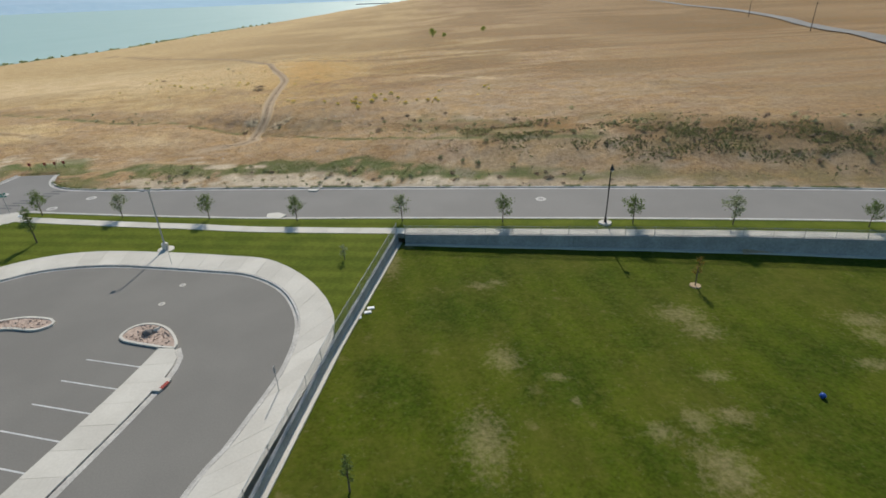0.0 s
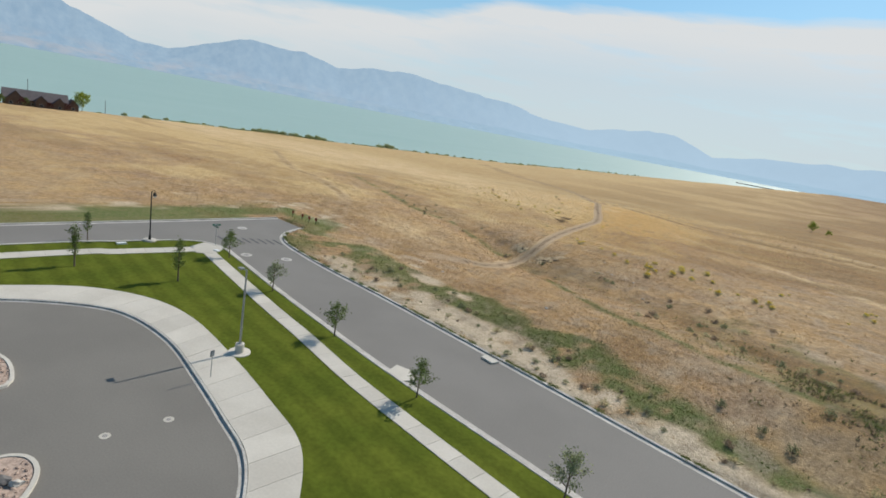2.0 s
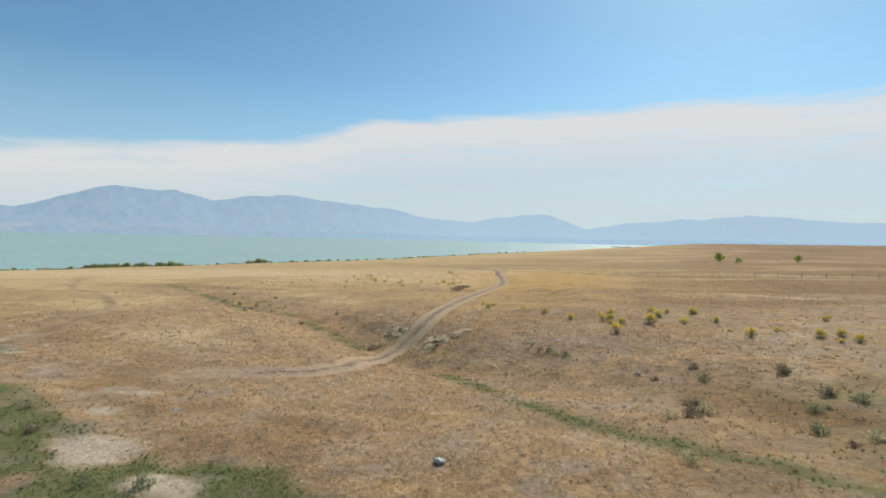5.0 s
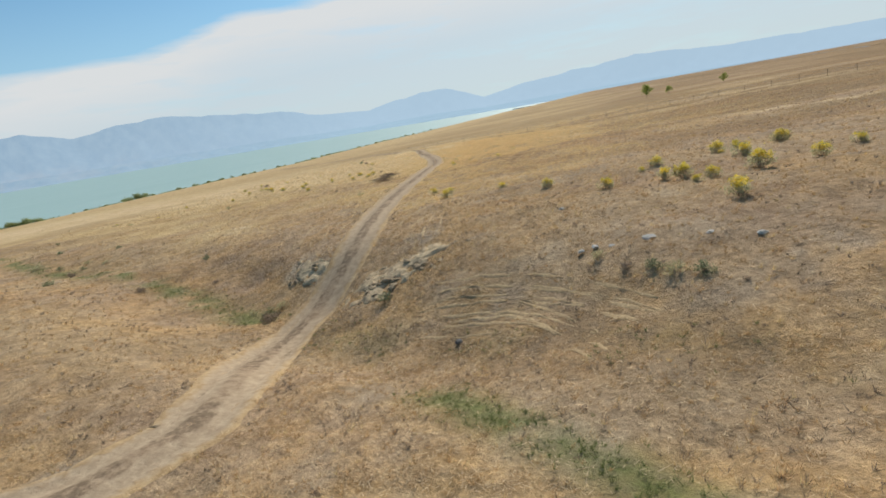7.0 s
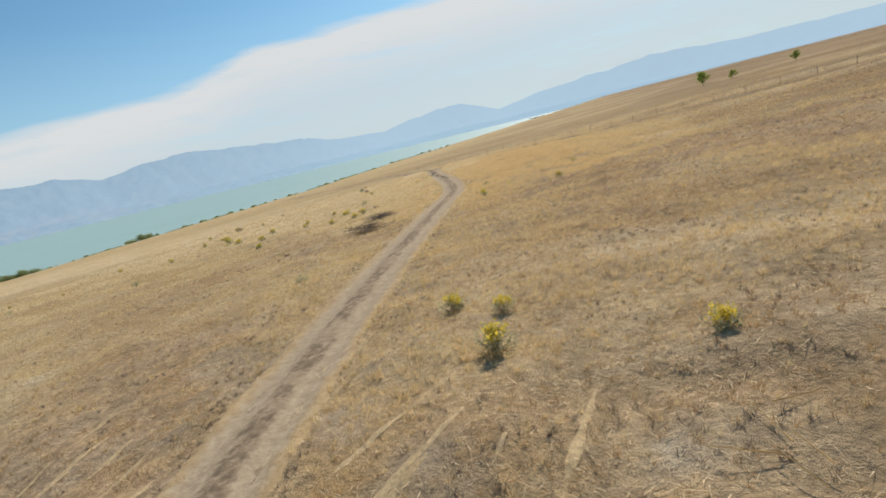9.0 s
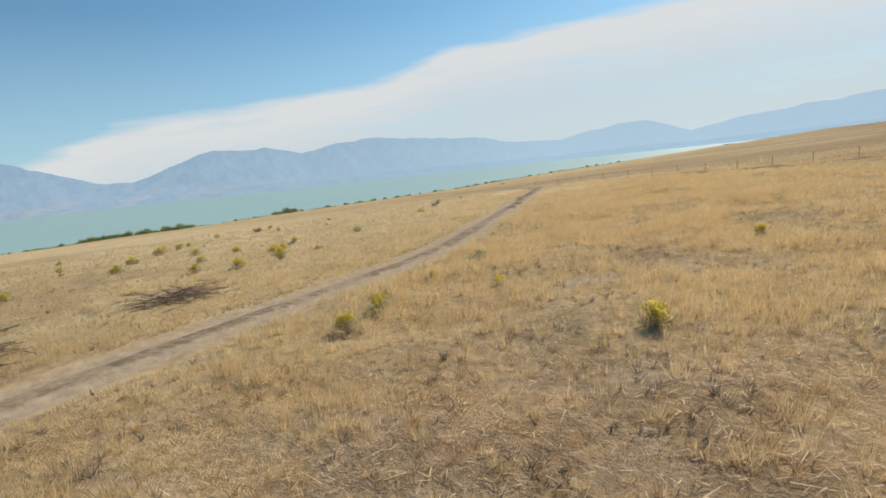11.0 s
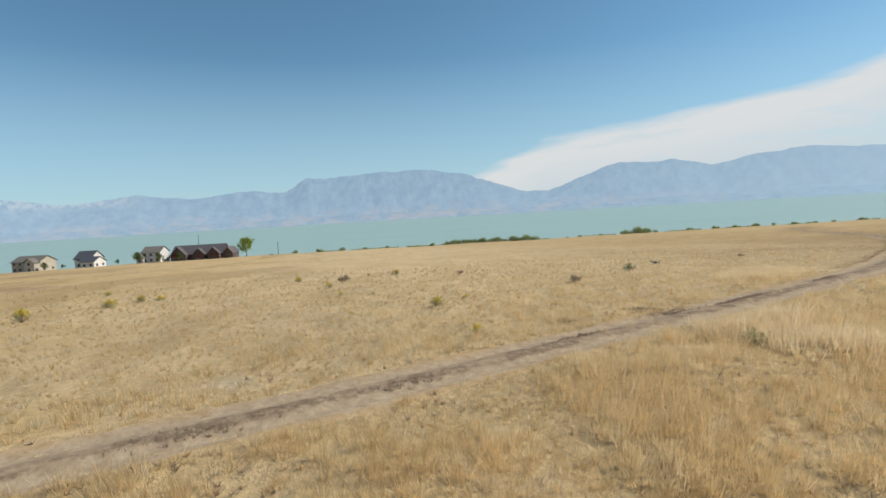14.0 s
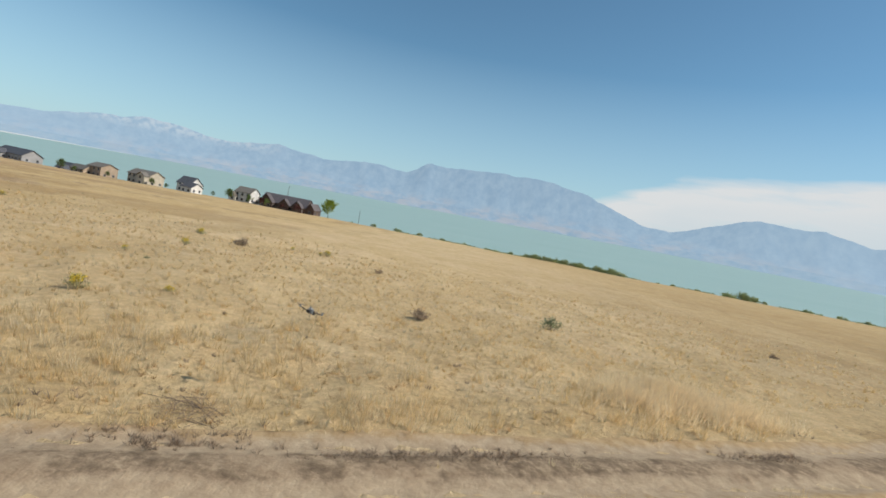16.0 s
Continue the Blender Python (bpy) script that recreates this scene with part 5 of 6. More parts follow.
for x, y in ((-69.4, 89.0), (-66.9, 89.0), (-65.4, 89.2), (-64.2, 89.6)):
    p = empty("marker_post", pose(x, y, float(steppe(x, y)) - 0.05), "red end-of-road marker on a short post", "marker post", "end-of-road markers")
    bm = bmesh.new()
    part("post", tube(bm, (0, 0, 0), (0, 0, 1.2), 0.04, n=6), DARKWOOD, p)
    bm = bmesh.new()
    box(bm, -0.22, -0.02, 0.75, 0.22, 0.02, 1.2, 0.01)
    part("plate", bm, RED, p, "faded red plate")
bm = bmesh.new()
box(bm, -0.5, -0.3, -0.2, 0.5, 0.3, 0.16, 0.02)
tagged(new("utility_box", finish(bm, "utility_box", WHITE)), "low white utility box lid in the grass strip", "utility box").matrix_basis = pose(-62.0, 59.5, 0.1, 0, 0, 80)
bm = bmesh.new()
box(bm, -0.35, -0.25, -0.2, 0.35, 0.25, 0.16, 0.02)
tagged(new("utility_box", finish(bm, "utility_box", WHITE)), "low white utility box lid near the street corner", "utility box").matrix_basis = pose(-56.3, 67.9, 0.1, 0, 0, 10)
for x, y, w in ((-9.0, 44.0, 0.65), (-9.2, 43.3, 0.65), (-9.8, 42.5, 0.3)):
    bm = bmesh.new()
    box(bm, -w / 2, -0.18, -0.3, w / 2, 0.18, 0.07, 0.03)
    tagged(new("valve_box", finish(bm, "valve_box", WHITE)), "white irrigation valve box lid in the turf", "valve box", "irrigation boxes").matrix_basis = pose(x, y, field_z(x, y), 0, 0, 10)
bm = bmesh.new()
bmesh.ops.create_uvsphere(bm, u_segments=16, v_segments=10, radius=0.2)
tagged(new("ball", finish(bm, "ball", BLUE, True)), "blue ball lying on the sports field", "ball").matrix_basis = pose(23.0, 30.9, field_z(23, 30.9) + 0.18)


# ---- trees and shrubs ----
def leaves(rng, centres, count, spread, size):
    """Small leaf quads scattered round the given clump centres."""
    C = np.array(centres)[rng.integers(0, len(centres), count)]
    P = C + rng.normal(0, 1, (count, 3)) * spread
    A = rng.normal(0, 1, (count, 3))
    A /= np.linalg.norm(A, axis=1)[:, None]
    B = np.cross(A, rng.normal(0, 1, (count, 3)))
    B /= np.linalg.norm(B, axis=1)[:, None]
    s = size * rng.uniform(0.6, 1.3, (count, 1))
    V = np.stack([P - A * s, P + B * s * 0.45, P + A * s, P - B * s * 0.45], 1).reshape(-1, 3)
    return V.tolist(), np.arange(4 * count).reshape(-1, 4).tolist()


def make_tree(name, seed, h, width, stem, leaf, label, category="tree", group="", count=900, size=0.09, limbs=9, slim=False, wind=0.0):
    rng = np.random.default_rng(seed)
    t = empty(name, pose(0, 0, 0), label, category, group)
    bm = bmesh.new()
    tube(bm, (0, 0, -0.1), (0.03, 0, stem), 0.03 + 0.012 * h, 0.02 + 0.009 * h, 8)
    tube(bm, (0.03, 0, stem), (0.05 + wind * 0.3, 0, h * 0.93), 0.02 + 0.009 * h, 0.012, 6)
    tips = []
    for k in range(limbs):
        f = k / (limbs - 1)
        a = k * 2.4 + rng.uniform(-0.4, 0.4)
        z0 = stem * 0.8 + (h * 0.8 - stem * 0.8) * f
        reach = width / 2 * (1 - 0.55 * f) * rng.uniform(0.6, 1.15) * (0.55 if slim else 1)
        z1 = min(h, z0 + reach * (1.6 if slim else 0.75))
        tip = (reach * math.cos(a) + wind * f, reach * math.sin(a), z1)
        tube(bm, (0.03, 0, z0), tip, 0.018 + 0.003 * h, 0.006, 5)
        for u in (0.5, 0.75, 1.0):
            tips.append(tuple(np.array((0.03, 0, z0)) * (1 - u) + np.array(tip) * u))
    tips.append((wind * 0.6, 0, h * 0.93))
    part("trunk", bm, BARK, t)
    V, F = leaves(rng, tips, count, width * 0.075, size)
    ob = new("crown", arrays("crown", V, F, leaf))
    ob.parent = t
    return t


def plant(kinds, spots, z_of, grow=(0.9, 1.12)):
    """Copies of the given plants at the spots; the first of each kind takes a spot itself."""
    used = set()
    for i, s in enumerate(spots):
        k = kinds[i % len(kinds)]
        m = pose(s[0], s[1], z_of(s[0], s[1]), 0, 0, random.uniform(0, 360))
        f = (s[2] if len(s) > 2 else 1.0) * random.uniform(*grow)
        m = m @ Matrix.Diagonal((f, f, f, 1))
        if k.name in used:
            c = copy_thing(k, m)
            c.matrix_basis = m
        else:
            used.add(k.name)
            k.matrix_basis = m


kinds = [make_tree("street_tree", 20 + k, 3.3, 2.5, 1.1, LEAF if k != 1 else LEAF_GREY, "young staked street tree with a wind-blown crown", "tree", "young street trees", 850, 0.10, 10, False, 0.25) for k in range(3)]
plant(kinds, [(-53.6, 67.9), (-42.3, 66.0), (-30.8, 64.4), (-19.6, 62.7), (-6.8, 61.2), (4.9, 59.6), (19.4, 57.6), (30.1, 56.3, 1.12), (43.8, 54.3, 0.85)], lambda x, y: 0.1, (0.95, 1.08))
slim = [make_tree("lawn_tree", 30 + k, 4.4, 1.9, 1.3, LEAF, "slender young lawn tree with a narrow dark crown", "tree", "slender lawn trees", 700, 0.10, 12, True) for k in range(2)]
plant(slim, [(-48.6, 59.3), (-56.0, 52.8), (-64.6, 57.0, 0.75), (-63.5, 45.0)], lambda x, y: 0.1, (0.97, 1.05))
plant([make_tree("field_tree", 41, 3.3, 1.3, 1.3, LEAF_YELLOW, "thin sapling with yellowing leaves on the turf", count=260, size=0.08, limbs=7, slim=True)], [(21.5, 46.3)], field_z, (1, 1.01))
plant([make_tree("field_tree", 42, 2.9, 1.3, 0.9, LEAF, "thin green sapling standing on the turf", count=300, size=0.08, limbs=7, slim=True)], [(-8.3, 24.7)], field_z, (1, 1.01))
plant([make_tree("lawn_sapling", 43, 1.7, 1.1, 0.5, LEAF_GREY, "small grey-green sapling on the lawn slope", count=300, size=0.07, limbs=7)], [(-12.3, 51.8)], lambda x, y: 0.1, (1, 1.01))
disc("tree_ring", 21.5, 46.3, 0.5, CLOD, "pale bare soil ring round a sapling", "tree ring", field_z(21.5, 46.3) + 0.07)
G = lambda x, y: float(steppe(x, y)) - 0.05
plant([make_tree("wild_tree", 44, 3.6, 3.4, 0.7, LEAF_LIME, "lone yellow-green wild tree on the steppe", "tree", "lone steppe trees", 800, 0.2, 9)], [(-0.5, 312.0, 1.15), (5.5, 301, 0.8), (28.5, 323, 0.9)], G)


def make_bush(name, seed, w, h, leaf, label, group, count, size, top=None, twigs=26):
    """A rounded low bush: stems from one foot, leaf clumps, sometimes blooms on top."""
    rng = np.random.default_rng(seed)
    b = empty(name, pose(0, 0, 0), label, "bush", group)
    bm = bmesh.new()
    tips = []
    for k in range(twigs):
        a, u = rng.uniform(0, 2 * math.pi), math.sqrt(rng.random())
        tip = (w / 2 * u * math.cos(a), w / 2 * u * math.sin(a), h * (1 - 0.5 * u * u) * rng.uniform(0.7, 1.05))
        tube(bm, (tip[0] * 0.15, tip[1] * 0.15, -0.05), tip, 0.006 + 0.004 * w, 0.004, 3)
        tips += [tip, (tip[0] * 0.75, tip[1] * 0.75, tip[2] * 0.65)]
    part("stem", bm, TWIG, b)["kind"] = "stuff"
    V, F = leaves(rng, tips, count, w * 0.07, size)
    ob = tagged(new("foliage", arrays("foliage", V, F, leaf)), kind="stuff")
    ob.parent = b
    if top:
        V, F = leaves(rng, [t for t in tips if t[2] > h * 0.62], int(count * 0.8), w * 0.07, size)
        ob = new("bloom", arrays("bloom", [(x, y, z + h * 0.06) for x, y, z in V], F, top))
        ob.parent, ob["label"], ob["kind"] = b, "yellow blooms", "stuff"
    return b


brush = [make_bush("rabbitbrush", 60 + k, 0.95, 0.6, SAGE, "grey-green rabbitbrush with yellow blooms", "blooming rabbitbrush", 420, 0.05, FLOWER) for k in range(2)]
spots = [(-73.9, 177.1, 1.0), (-86.2, 186.0, 1.2), (-77.8, 184.9, 1.0), (-62.1, 181.6, 0.9), (-61.7, 178.4, 0.9), (-65.8, 184.7, 0.8), (-80.5, 181, 1.1), (-90, 190, 1.1), (-70, 181, 0.7), (-36.9, 136.1, 1.05), (-32.0, 135.5, 0.8), (-37.2, 138.9, 0.7), (-39.0, 139.6, 0.9), (-44.6, 171.4, 0.7), (-44.1, 169.8, 0.7), (-42.6, 174.3, 0.5), (-45.7, 175.3, 0.5), (-37.6, 171.1, 0.7), (-36.7, 182.2, 0.6), (-28.2, 131.8, 0.9), (-24.4, 127.1), (-20.8, 132.4),
         (-20.1, 126.6, 1.3), (-18.9, 125.2), (-15.9, 131.1, 1.3), (-16.6, 134.3, 1.2), (-12.5, 135.1, 1.3), (-18.9, 120.2, 1.2), (-16.4, 126.0, 1.4), (-13.3, 126.4, 1.2), (-8.3, 120.3, 1.2), (-3.5, 121.1), (-1.8, 122.2), (-1.3, 119.7), (-10.5, 128.9)]
r = random.Random(5)
while len(spots) < 74:
    x, y = (r.uniform(-22, 12), r.uniform(119, 137)) if len(spots) < 52 else (r.uniform(-110, -62), r.uniform(168, 215))
    spots.append((x, y, r.uniform(0.4, 1.0)))
spots = [s for s in spots if far_from(TRACK, np.array(s[0]), np.array(s[1])) > 2.3]
plant(brush, spots, G, (0.9, 1.1))
sage = [make_bush("sagebrush", 70 + k, 1.1, 0.6, SAGE if k else LEAF_GREY, "low grey-green sagebrush among dry grass", "low sagebrush", 380, 0.05) for k in range(2)]
dry = make_bush("dry_tumbleweed", 75, 0.9, 0.5, TWIG, "dry brown tumbleweed among the grass", "dry tumbleweeds", 420, 0.05)
spots = [(-23.4, 113.8, 0.8), (-22.7, 113.3, 0.9), (-24.3, 114.3, 0.6), (-21.9, 112.9, 0.8), (-25.3, 115.7, 0.6), (-43.7, 118.6, 1.2), (-44.4, 119.5, 1.0), (-43.9, 120.2, 0.8), (-6.3, 105.3, 1.2), (-5.0, 104.4, 0.9), (-67.7, 194.1, 0.8), (-81.4, 224.5, 1.1), (-86, 232, 1.1), (-58.8, 219.1, 0.7), (-102, 208, 1.2), (-45.7, 178.3, 0.9), (-50.2, 148.4, 0.7)]
while len(spots) < 235:
    if len(spots) < 105:
        x = r.uniform(-52, 26)
        y = float(along(FAR_KERB, x)) + r.choice((r.uniform(0.8, 5.5), r.uniform(1, 11)))
        spots.append((x, y, r.uniform(0.35, 1.0)))
    elif len(spots) < 130:
        p = GULLY[r.randrange(12, len(GULLY))]
        spots.append((p[0] + r.gauss(0, 2.5), p[1] + r.gauss(0, 2.5), r.uniform(0.5, 1.1)))
    elif len(spots) < 210:
        x = r.uniform(-14, 66)
        spots.append((x, float(along(GULLY, x)) + r.gauss(-1, 4.5), r.uniform(0.5, 1.2)))
    else:
        spots.append((r.uniform(-130, -5), r.uniform(120, 265), r.uniform(0.3, 0.8)))
spots = [s for s in spots if far_from(TRACK, np.array(s[0]), np.array(s[1])) > 2.6]
plant(sage + [dry], spots, G, (0.85, 1.15))

shore = [make_bush("shore_bush", 80 + k, 5.5, 2.6, LEAF_DARK, "dense dark green bush on the lake bluff", "bushes on the bluff", 900, 0.26) for k in range(2)]
spots = [(-388, 232, 0.8), (-386, 241, 0.9), (-383, 252, 0.9), (-380, 262, 1.0), (-377, 270, 0.8), (-326, 389, 1.5), (-330, 384, 1.4), (-324, 393, 1.1)]
for k in range(13):
    spots.append((-370 + 28 * k / 12 + r.uniform(-2, 2), 281 + 48 * k / 12, r.uniform(0.9, 1.4)))
for k in range(60):
    y = 130 + 14 * k if k < 11 else 345 + 11 * (k - 11) + r.uniform(-6, 6)
    spots.append((float(along(SHORE, y, 1)) + 9 + r.uniform(-2, 4), y, r.uniform(0.35, 0.85)))
plant(shore, spots, lambda x, y: float(steppe(x, y)) - 0.2, (0.9, 1.1))


# rocks, clods, dead wood
for k, (x, y, s, mt) in enumerate(((-25.5, 96.1, 0.25, STONE), (-22.1, 89.8, 0.25, STONE), (-16.8, 92.6, 0.2, DARK_STONE), (-32.7, 97.8, 0.22, STONE), (-38.2, 90.4, 0.25, STONE), (-22.3, 117.3, 0.22, STONE), (-16.1, 109.1, 0.2, STONE), (-23.2, 116.4, 0.42, STONE), (-24.7, 116.4, 0.2, STONE), (-26.0, 116.6, 0.17, STONE), (-30.9, 112.4, 0.2, DARK_STONE), (-26.9, 123.3, 0.25, STONE), (-21.0, 116.0, 0.2, STONE), (-19.4, 115.2, 0.2, STONE), (-25.4, 116.7, 0.2, STONE))):
    rock("rock", x, y, G(x, y), s, mt, "pale angular field rock in dry grass" if mt is STONE else "dark angular field rock in dry grass", 100 + k, 0.4, "rock", "scattered field rocks")
for k in range(70):
    u = k / 69
    x, y = -37.6 + 5.2 * u + r.gauss(0, 0.5), 118.6 + 2.6 * u + r.gauss(0, 0.7)
    if k % 4 == 0:
        x, y = -43.4 + r.uniform(-1.5, 1.6), 123.6 + r.uniform(-1.0, 0.9)
    if far_from(TRACK, np.array(x), np.array(y)) > 2.0:
        rock("soil_clod", x, y, G(x, y) - 0.06, r.uniform(0.1, 0.32), CLOD, "eroded clod of dry soil on the gully bank", 150 + k, 0.6, "soil clod", "eroded bank clods")


def eroded_bank(x0, y0, x1, y1, half, high, seed, label):
    """A crumbling bank of bare soil along a short line, cut into ledges by rain."""
    step = 0.11
    X, Y = np.meshgrid(np.arange(min(x0, x1) - half, max(x0, x1) + half, step), np.arange(min(y0, y1) - half, max(y0, y1) + half, step))
    d = far_from([(x0, y0), (x1, y1)], X, Y) / half + 3.2 * (fbm(X / 0.9 + seed, Y / 0.9, 3) - 0.42)
    rise = 1 - step01(0.0, 1.0, d)
    rough = 1 - np.abs(2 * fbm(X / 0.7 + seed, Y / 0.7 + seed, 4) - 1)
    q = (0.35 + 0.65 * rough) * rise * 5
    q = (np.floor(q) + step01(0.55, 1.0, q - np.floor(q))) / 5
    Z = land(X, Y) + lumps(X, Y) + high * q + 0.05 * (fbm(X * 3, Y * 3, 2) - 0.5) - 0.3 * (1 - step01(0.0, 0.12, rise))
    idx = np.arange(X.size).reshape(X.shape)
    F = np.stack([idx[:-1, :-1], idx[:-1, 1:], idx[1:, 1:], idx[1:, :-1]], -1)[(rise[:-1, :-1] > 0.0)]
    me = arrays("eroded_bank", np.stack([X, Y, Z], -1).reshape(-1, 3).tolist(), F.tolist(), BANK)
    return tagged(new("eroded_bank", me), label, "soil bank", "eroded banks")


BANK = material("crumbling_bank", (0.58, 0.44, 0.265), 1.0, (0.43, 0.315, 0.19), 1.6, 7.0, 0.9, rub=0.3)
eroded_bank(-37.4, 118.9, -33.6, 121.2, 1.5, 0.17, 3.0, "crumbling pale soil bank beside the dirt track")
eroded_bank(-44.4, 124.1, -42.9, 123.1, 1.1, 0.16, 6.0, "crumbling soil bank across the dirt track")


def stick_pile(name, x, y, spread, n, mat, label, thick=0.02, up=0.4):
    p = empty(name, pose(x, y, G(x, y)), label, "dead wood")
    for k in range(n):
        bm = bmesh.new()
        a, l = r.uniform(0, 6.28), r.uniform(0.4, 1.0) * spread
        c = (r.gauss(0, spread * 0.3), r.gauss(0, spread * 0.3), r.uniform(0.03, up))
        d = (l / 2 * math.cos(a), l / 2 * math.sin(a), r.uniform(-0.4, 0.4) * up)
        tube(bm, (c[0] - d[0], c[1] - d[1], max(0, c[2] - d[2])), (c[0] + d[0], c[1] + d[1], max(0.02, c[2] + d[2])), thick, thick * 0.5, 5)
        part("stick", bm, mat, p)
    return p


stick_pile("brush_pile", -53.7, 164.6, 2.0, 80, TWIG, "dark pile of dead brush beside the track", 0.02, 0.55)
stick_pile("brush_pile", -55.3, 171.6, 2.4, 120, TWIG, "dark mound of dead brush in golden grass", 0.016, 0.5)
stick_pile("brush_pile", -44.6, 202.0, 1.2, 90, GOLD, "bleached heap of straw and dead stalks", 0.009, 0.28)
stick_pile("brush_pile", -48.1, 202.5, 0.9, 40, TWIG, "flattened heap of dark dead stalks", 0.007, 0.12)
stick_pile("brush_pile", -66.7, 220.6, 1.1, 50, TWIG, "tangle of dead twigs at the track's edge", 0.006, 0.12)
for x, y, s in ((-42.9, 171.0, 1.3), (-31.9, 131.8, 1.3), (-30.6, 125.6, 1.2), (-33.0, 128.0, 1.0), (-55.8, 209.0, 0.9), (-44.5, 189.5, 1.1), (-35.5, 178.0, 1.0), (-47.5, 199.0, 1.0)):
    stick_pile("dead_branch", x, y, s, 5, GOLD, "bleached dead branch lying in dry grass", 0.012, 0.2)


# ---- wire fence, far road and utility poles ----
def wire_fence(line, gap):
    f = tagged(new("wire_fence"), "sagging ranch wire fence with thin wooden posts", "fence")
    pts = resample(line, int(length(line) / gap) + 1)
    for x, y in pts:
        bm = bmesh.new()
        lean = r.uniform(-0.08, 0.08)
        part("post", tube(bm, (x, y, G(x, y) - 0.2), (x + lean, y, G(x, y) + 1.25), 0.03, n=6), BARK, f)
    for h in (0.55, 0.85, 1.15):
        bm = bmesh.new()
        for a, b in zip(pts, pts[1:]):
            tube(bm, (*a, G(*a) + h), (*b, G(*b) + h), 0.008, n=3)
        part("wire", bm, STEEL, f)


wire_fence(offset_line(FENCE_TRACK[:34], 2.2), 4.5)
far_road = smooth_line([(118, 120), (146, 182), (170, 256), (220, 412), (291, 776), (430, 1500), (640, 2600)], 12)
bm = bmesh.new()
a, b = offset_line(far_road, 3.4), offset_line(far_road, -3.4)
va = [(bm.verts.new((*p, G(*p) + 0.45)), bm.verts.new((*q, G(*q) + 0.45))) for p, q in zip(a, b)]
for u, v in zip(va, va[1:]):
    bm.faces.new((u[0], u[1], v[1], v[0]))
bmesh.ops.recalc_face_normals(bm, faces=bm.faces[:])
tagged(new("road_far", finish(bm, "road_far", ASPHALT)), "pale country road crossing the far steppe", "road", kind="structure")


def utility_pole(x, y, h):
    p = empty("utility_pole", pose(x, y, G(x, y)), "weathered wooden utility pole with a crossarm", "utility pole", "utility poles")
    bm = bmesh.new()
    part("pole", tube(bm, (0, 0, -0.3), (0, 0, h), 0.17, 0.11, 8), DARKWOOD, p)
    bm = bmesh.new()
    part("crossarm", box(bm, -1.1, -0.06, h - 0.9, 1.1, 0.06, h - 0.76), DARKWOOD, p)
    for k in (-0.95, 0, 0.95):
        bm = bmesh.new()
        part("insulator", tube(bm, (k, 0, h - 0.76), (k, 0, h - 0.58), 0.05, n=6), GREY, p)


for x, y, h in ((153, 229, 11), (183, 328, 11), (-363, 134, 14.5), (-372, 176, 8.5)):
    utility_pole(x, y, h)


# ---- houses on the bluff ----
SIDING = {k: material("siding_" + k, c, 0.8, None, 0.5, 3.0, 0.15) for k, c in (("white", (0.68, 0.67, 0.64)), ("tan", (0.42, 0.33, 0.24)), ("cream", (0.50, 0.45, 0.36)), ("brown", (0.13, 0.085, 0.065)), ("grey", (0.36, 0.36, 0.36)))}
ROOF = {k: material("roof_" + k, c, 0.85, None, 0.6, 5.0, 0.3) for k, c in (("slate", (0.10, 0.105, 0.12)), ("taupe", (0.20, 0.18, 0.155)), ("dark", (0.13, 0.115, 0.12)))}
PANE = material("window_pane", (0.03, 0.035, 0.045), 0.12, None, 1, 5, 0.0, spec=0.8)


def gable(bm, x0, x1, y0, y1, z0, z1, over, along_x=True, thick=0.25):
    """A pitched roof with overhang."""
    x0, x1, y0, y1 = x0 - over, x1 + over, y0 - over, y1 + over
    if along_x:
        m = (y0 + y1) / 2
        prof = [(y0, z0), (m, z1), (y1, z0), (y1, z0 + thick), (m, z1 + thick), (y0, z0 + thick)]
        ends = [[bm.verts.new((x, y, z)) for y, z in prof] for x in (x0, x1)]
    else:
        m = (x0 + x1) / 2
        prof = [(x0, z0), (m, z1), (x1, z0), (x1, z0 + thick), (m, z1 + thick), (x0, z0 + thick)]
        ends = [[bm.verts.new((x, y, z)) for x, z in prof] for y in (y0, y1)]
    for i in range(6):
        j = (i + 1) % 6
        bm.faces.new((ends[0][i], ends[0][j], ends[1][j], ends[1][i]))
    for e in ends:
        bm.faces.new((e[0], e[1], e[4], e[5]))
        bm.faces.new((e[1], e[2], e[3], e[4]))
    bmesh.ops.recalc_face_normals(bm, faces=bm.faces[:])


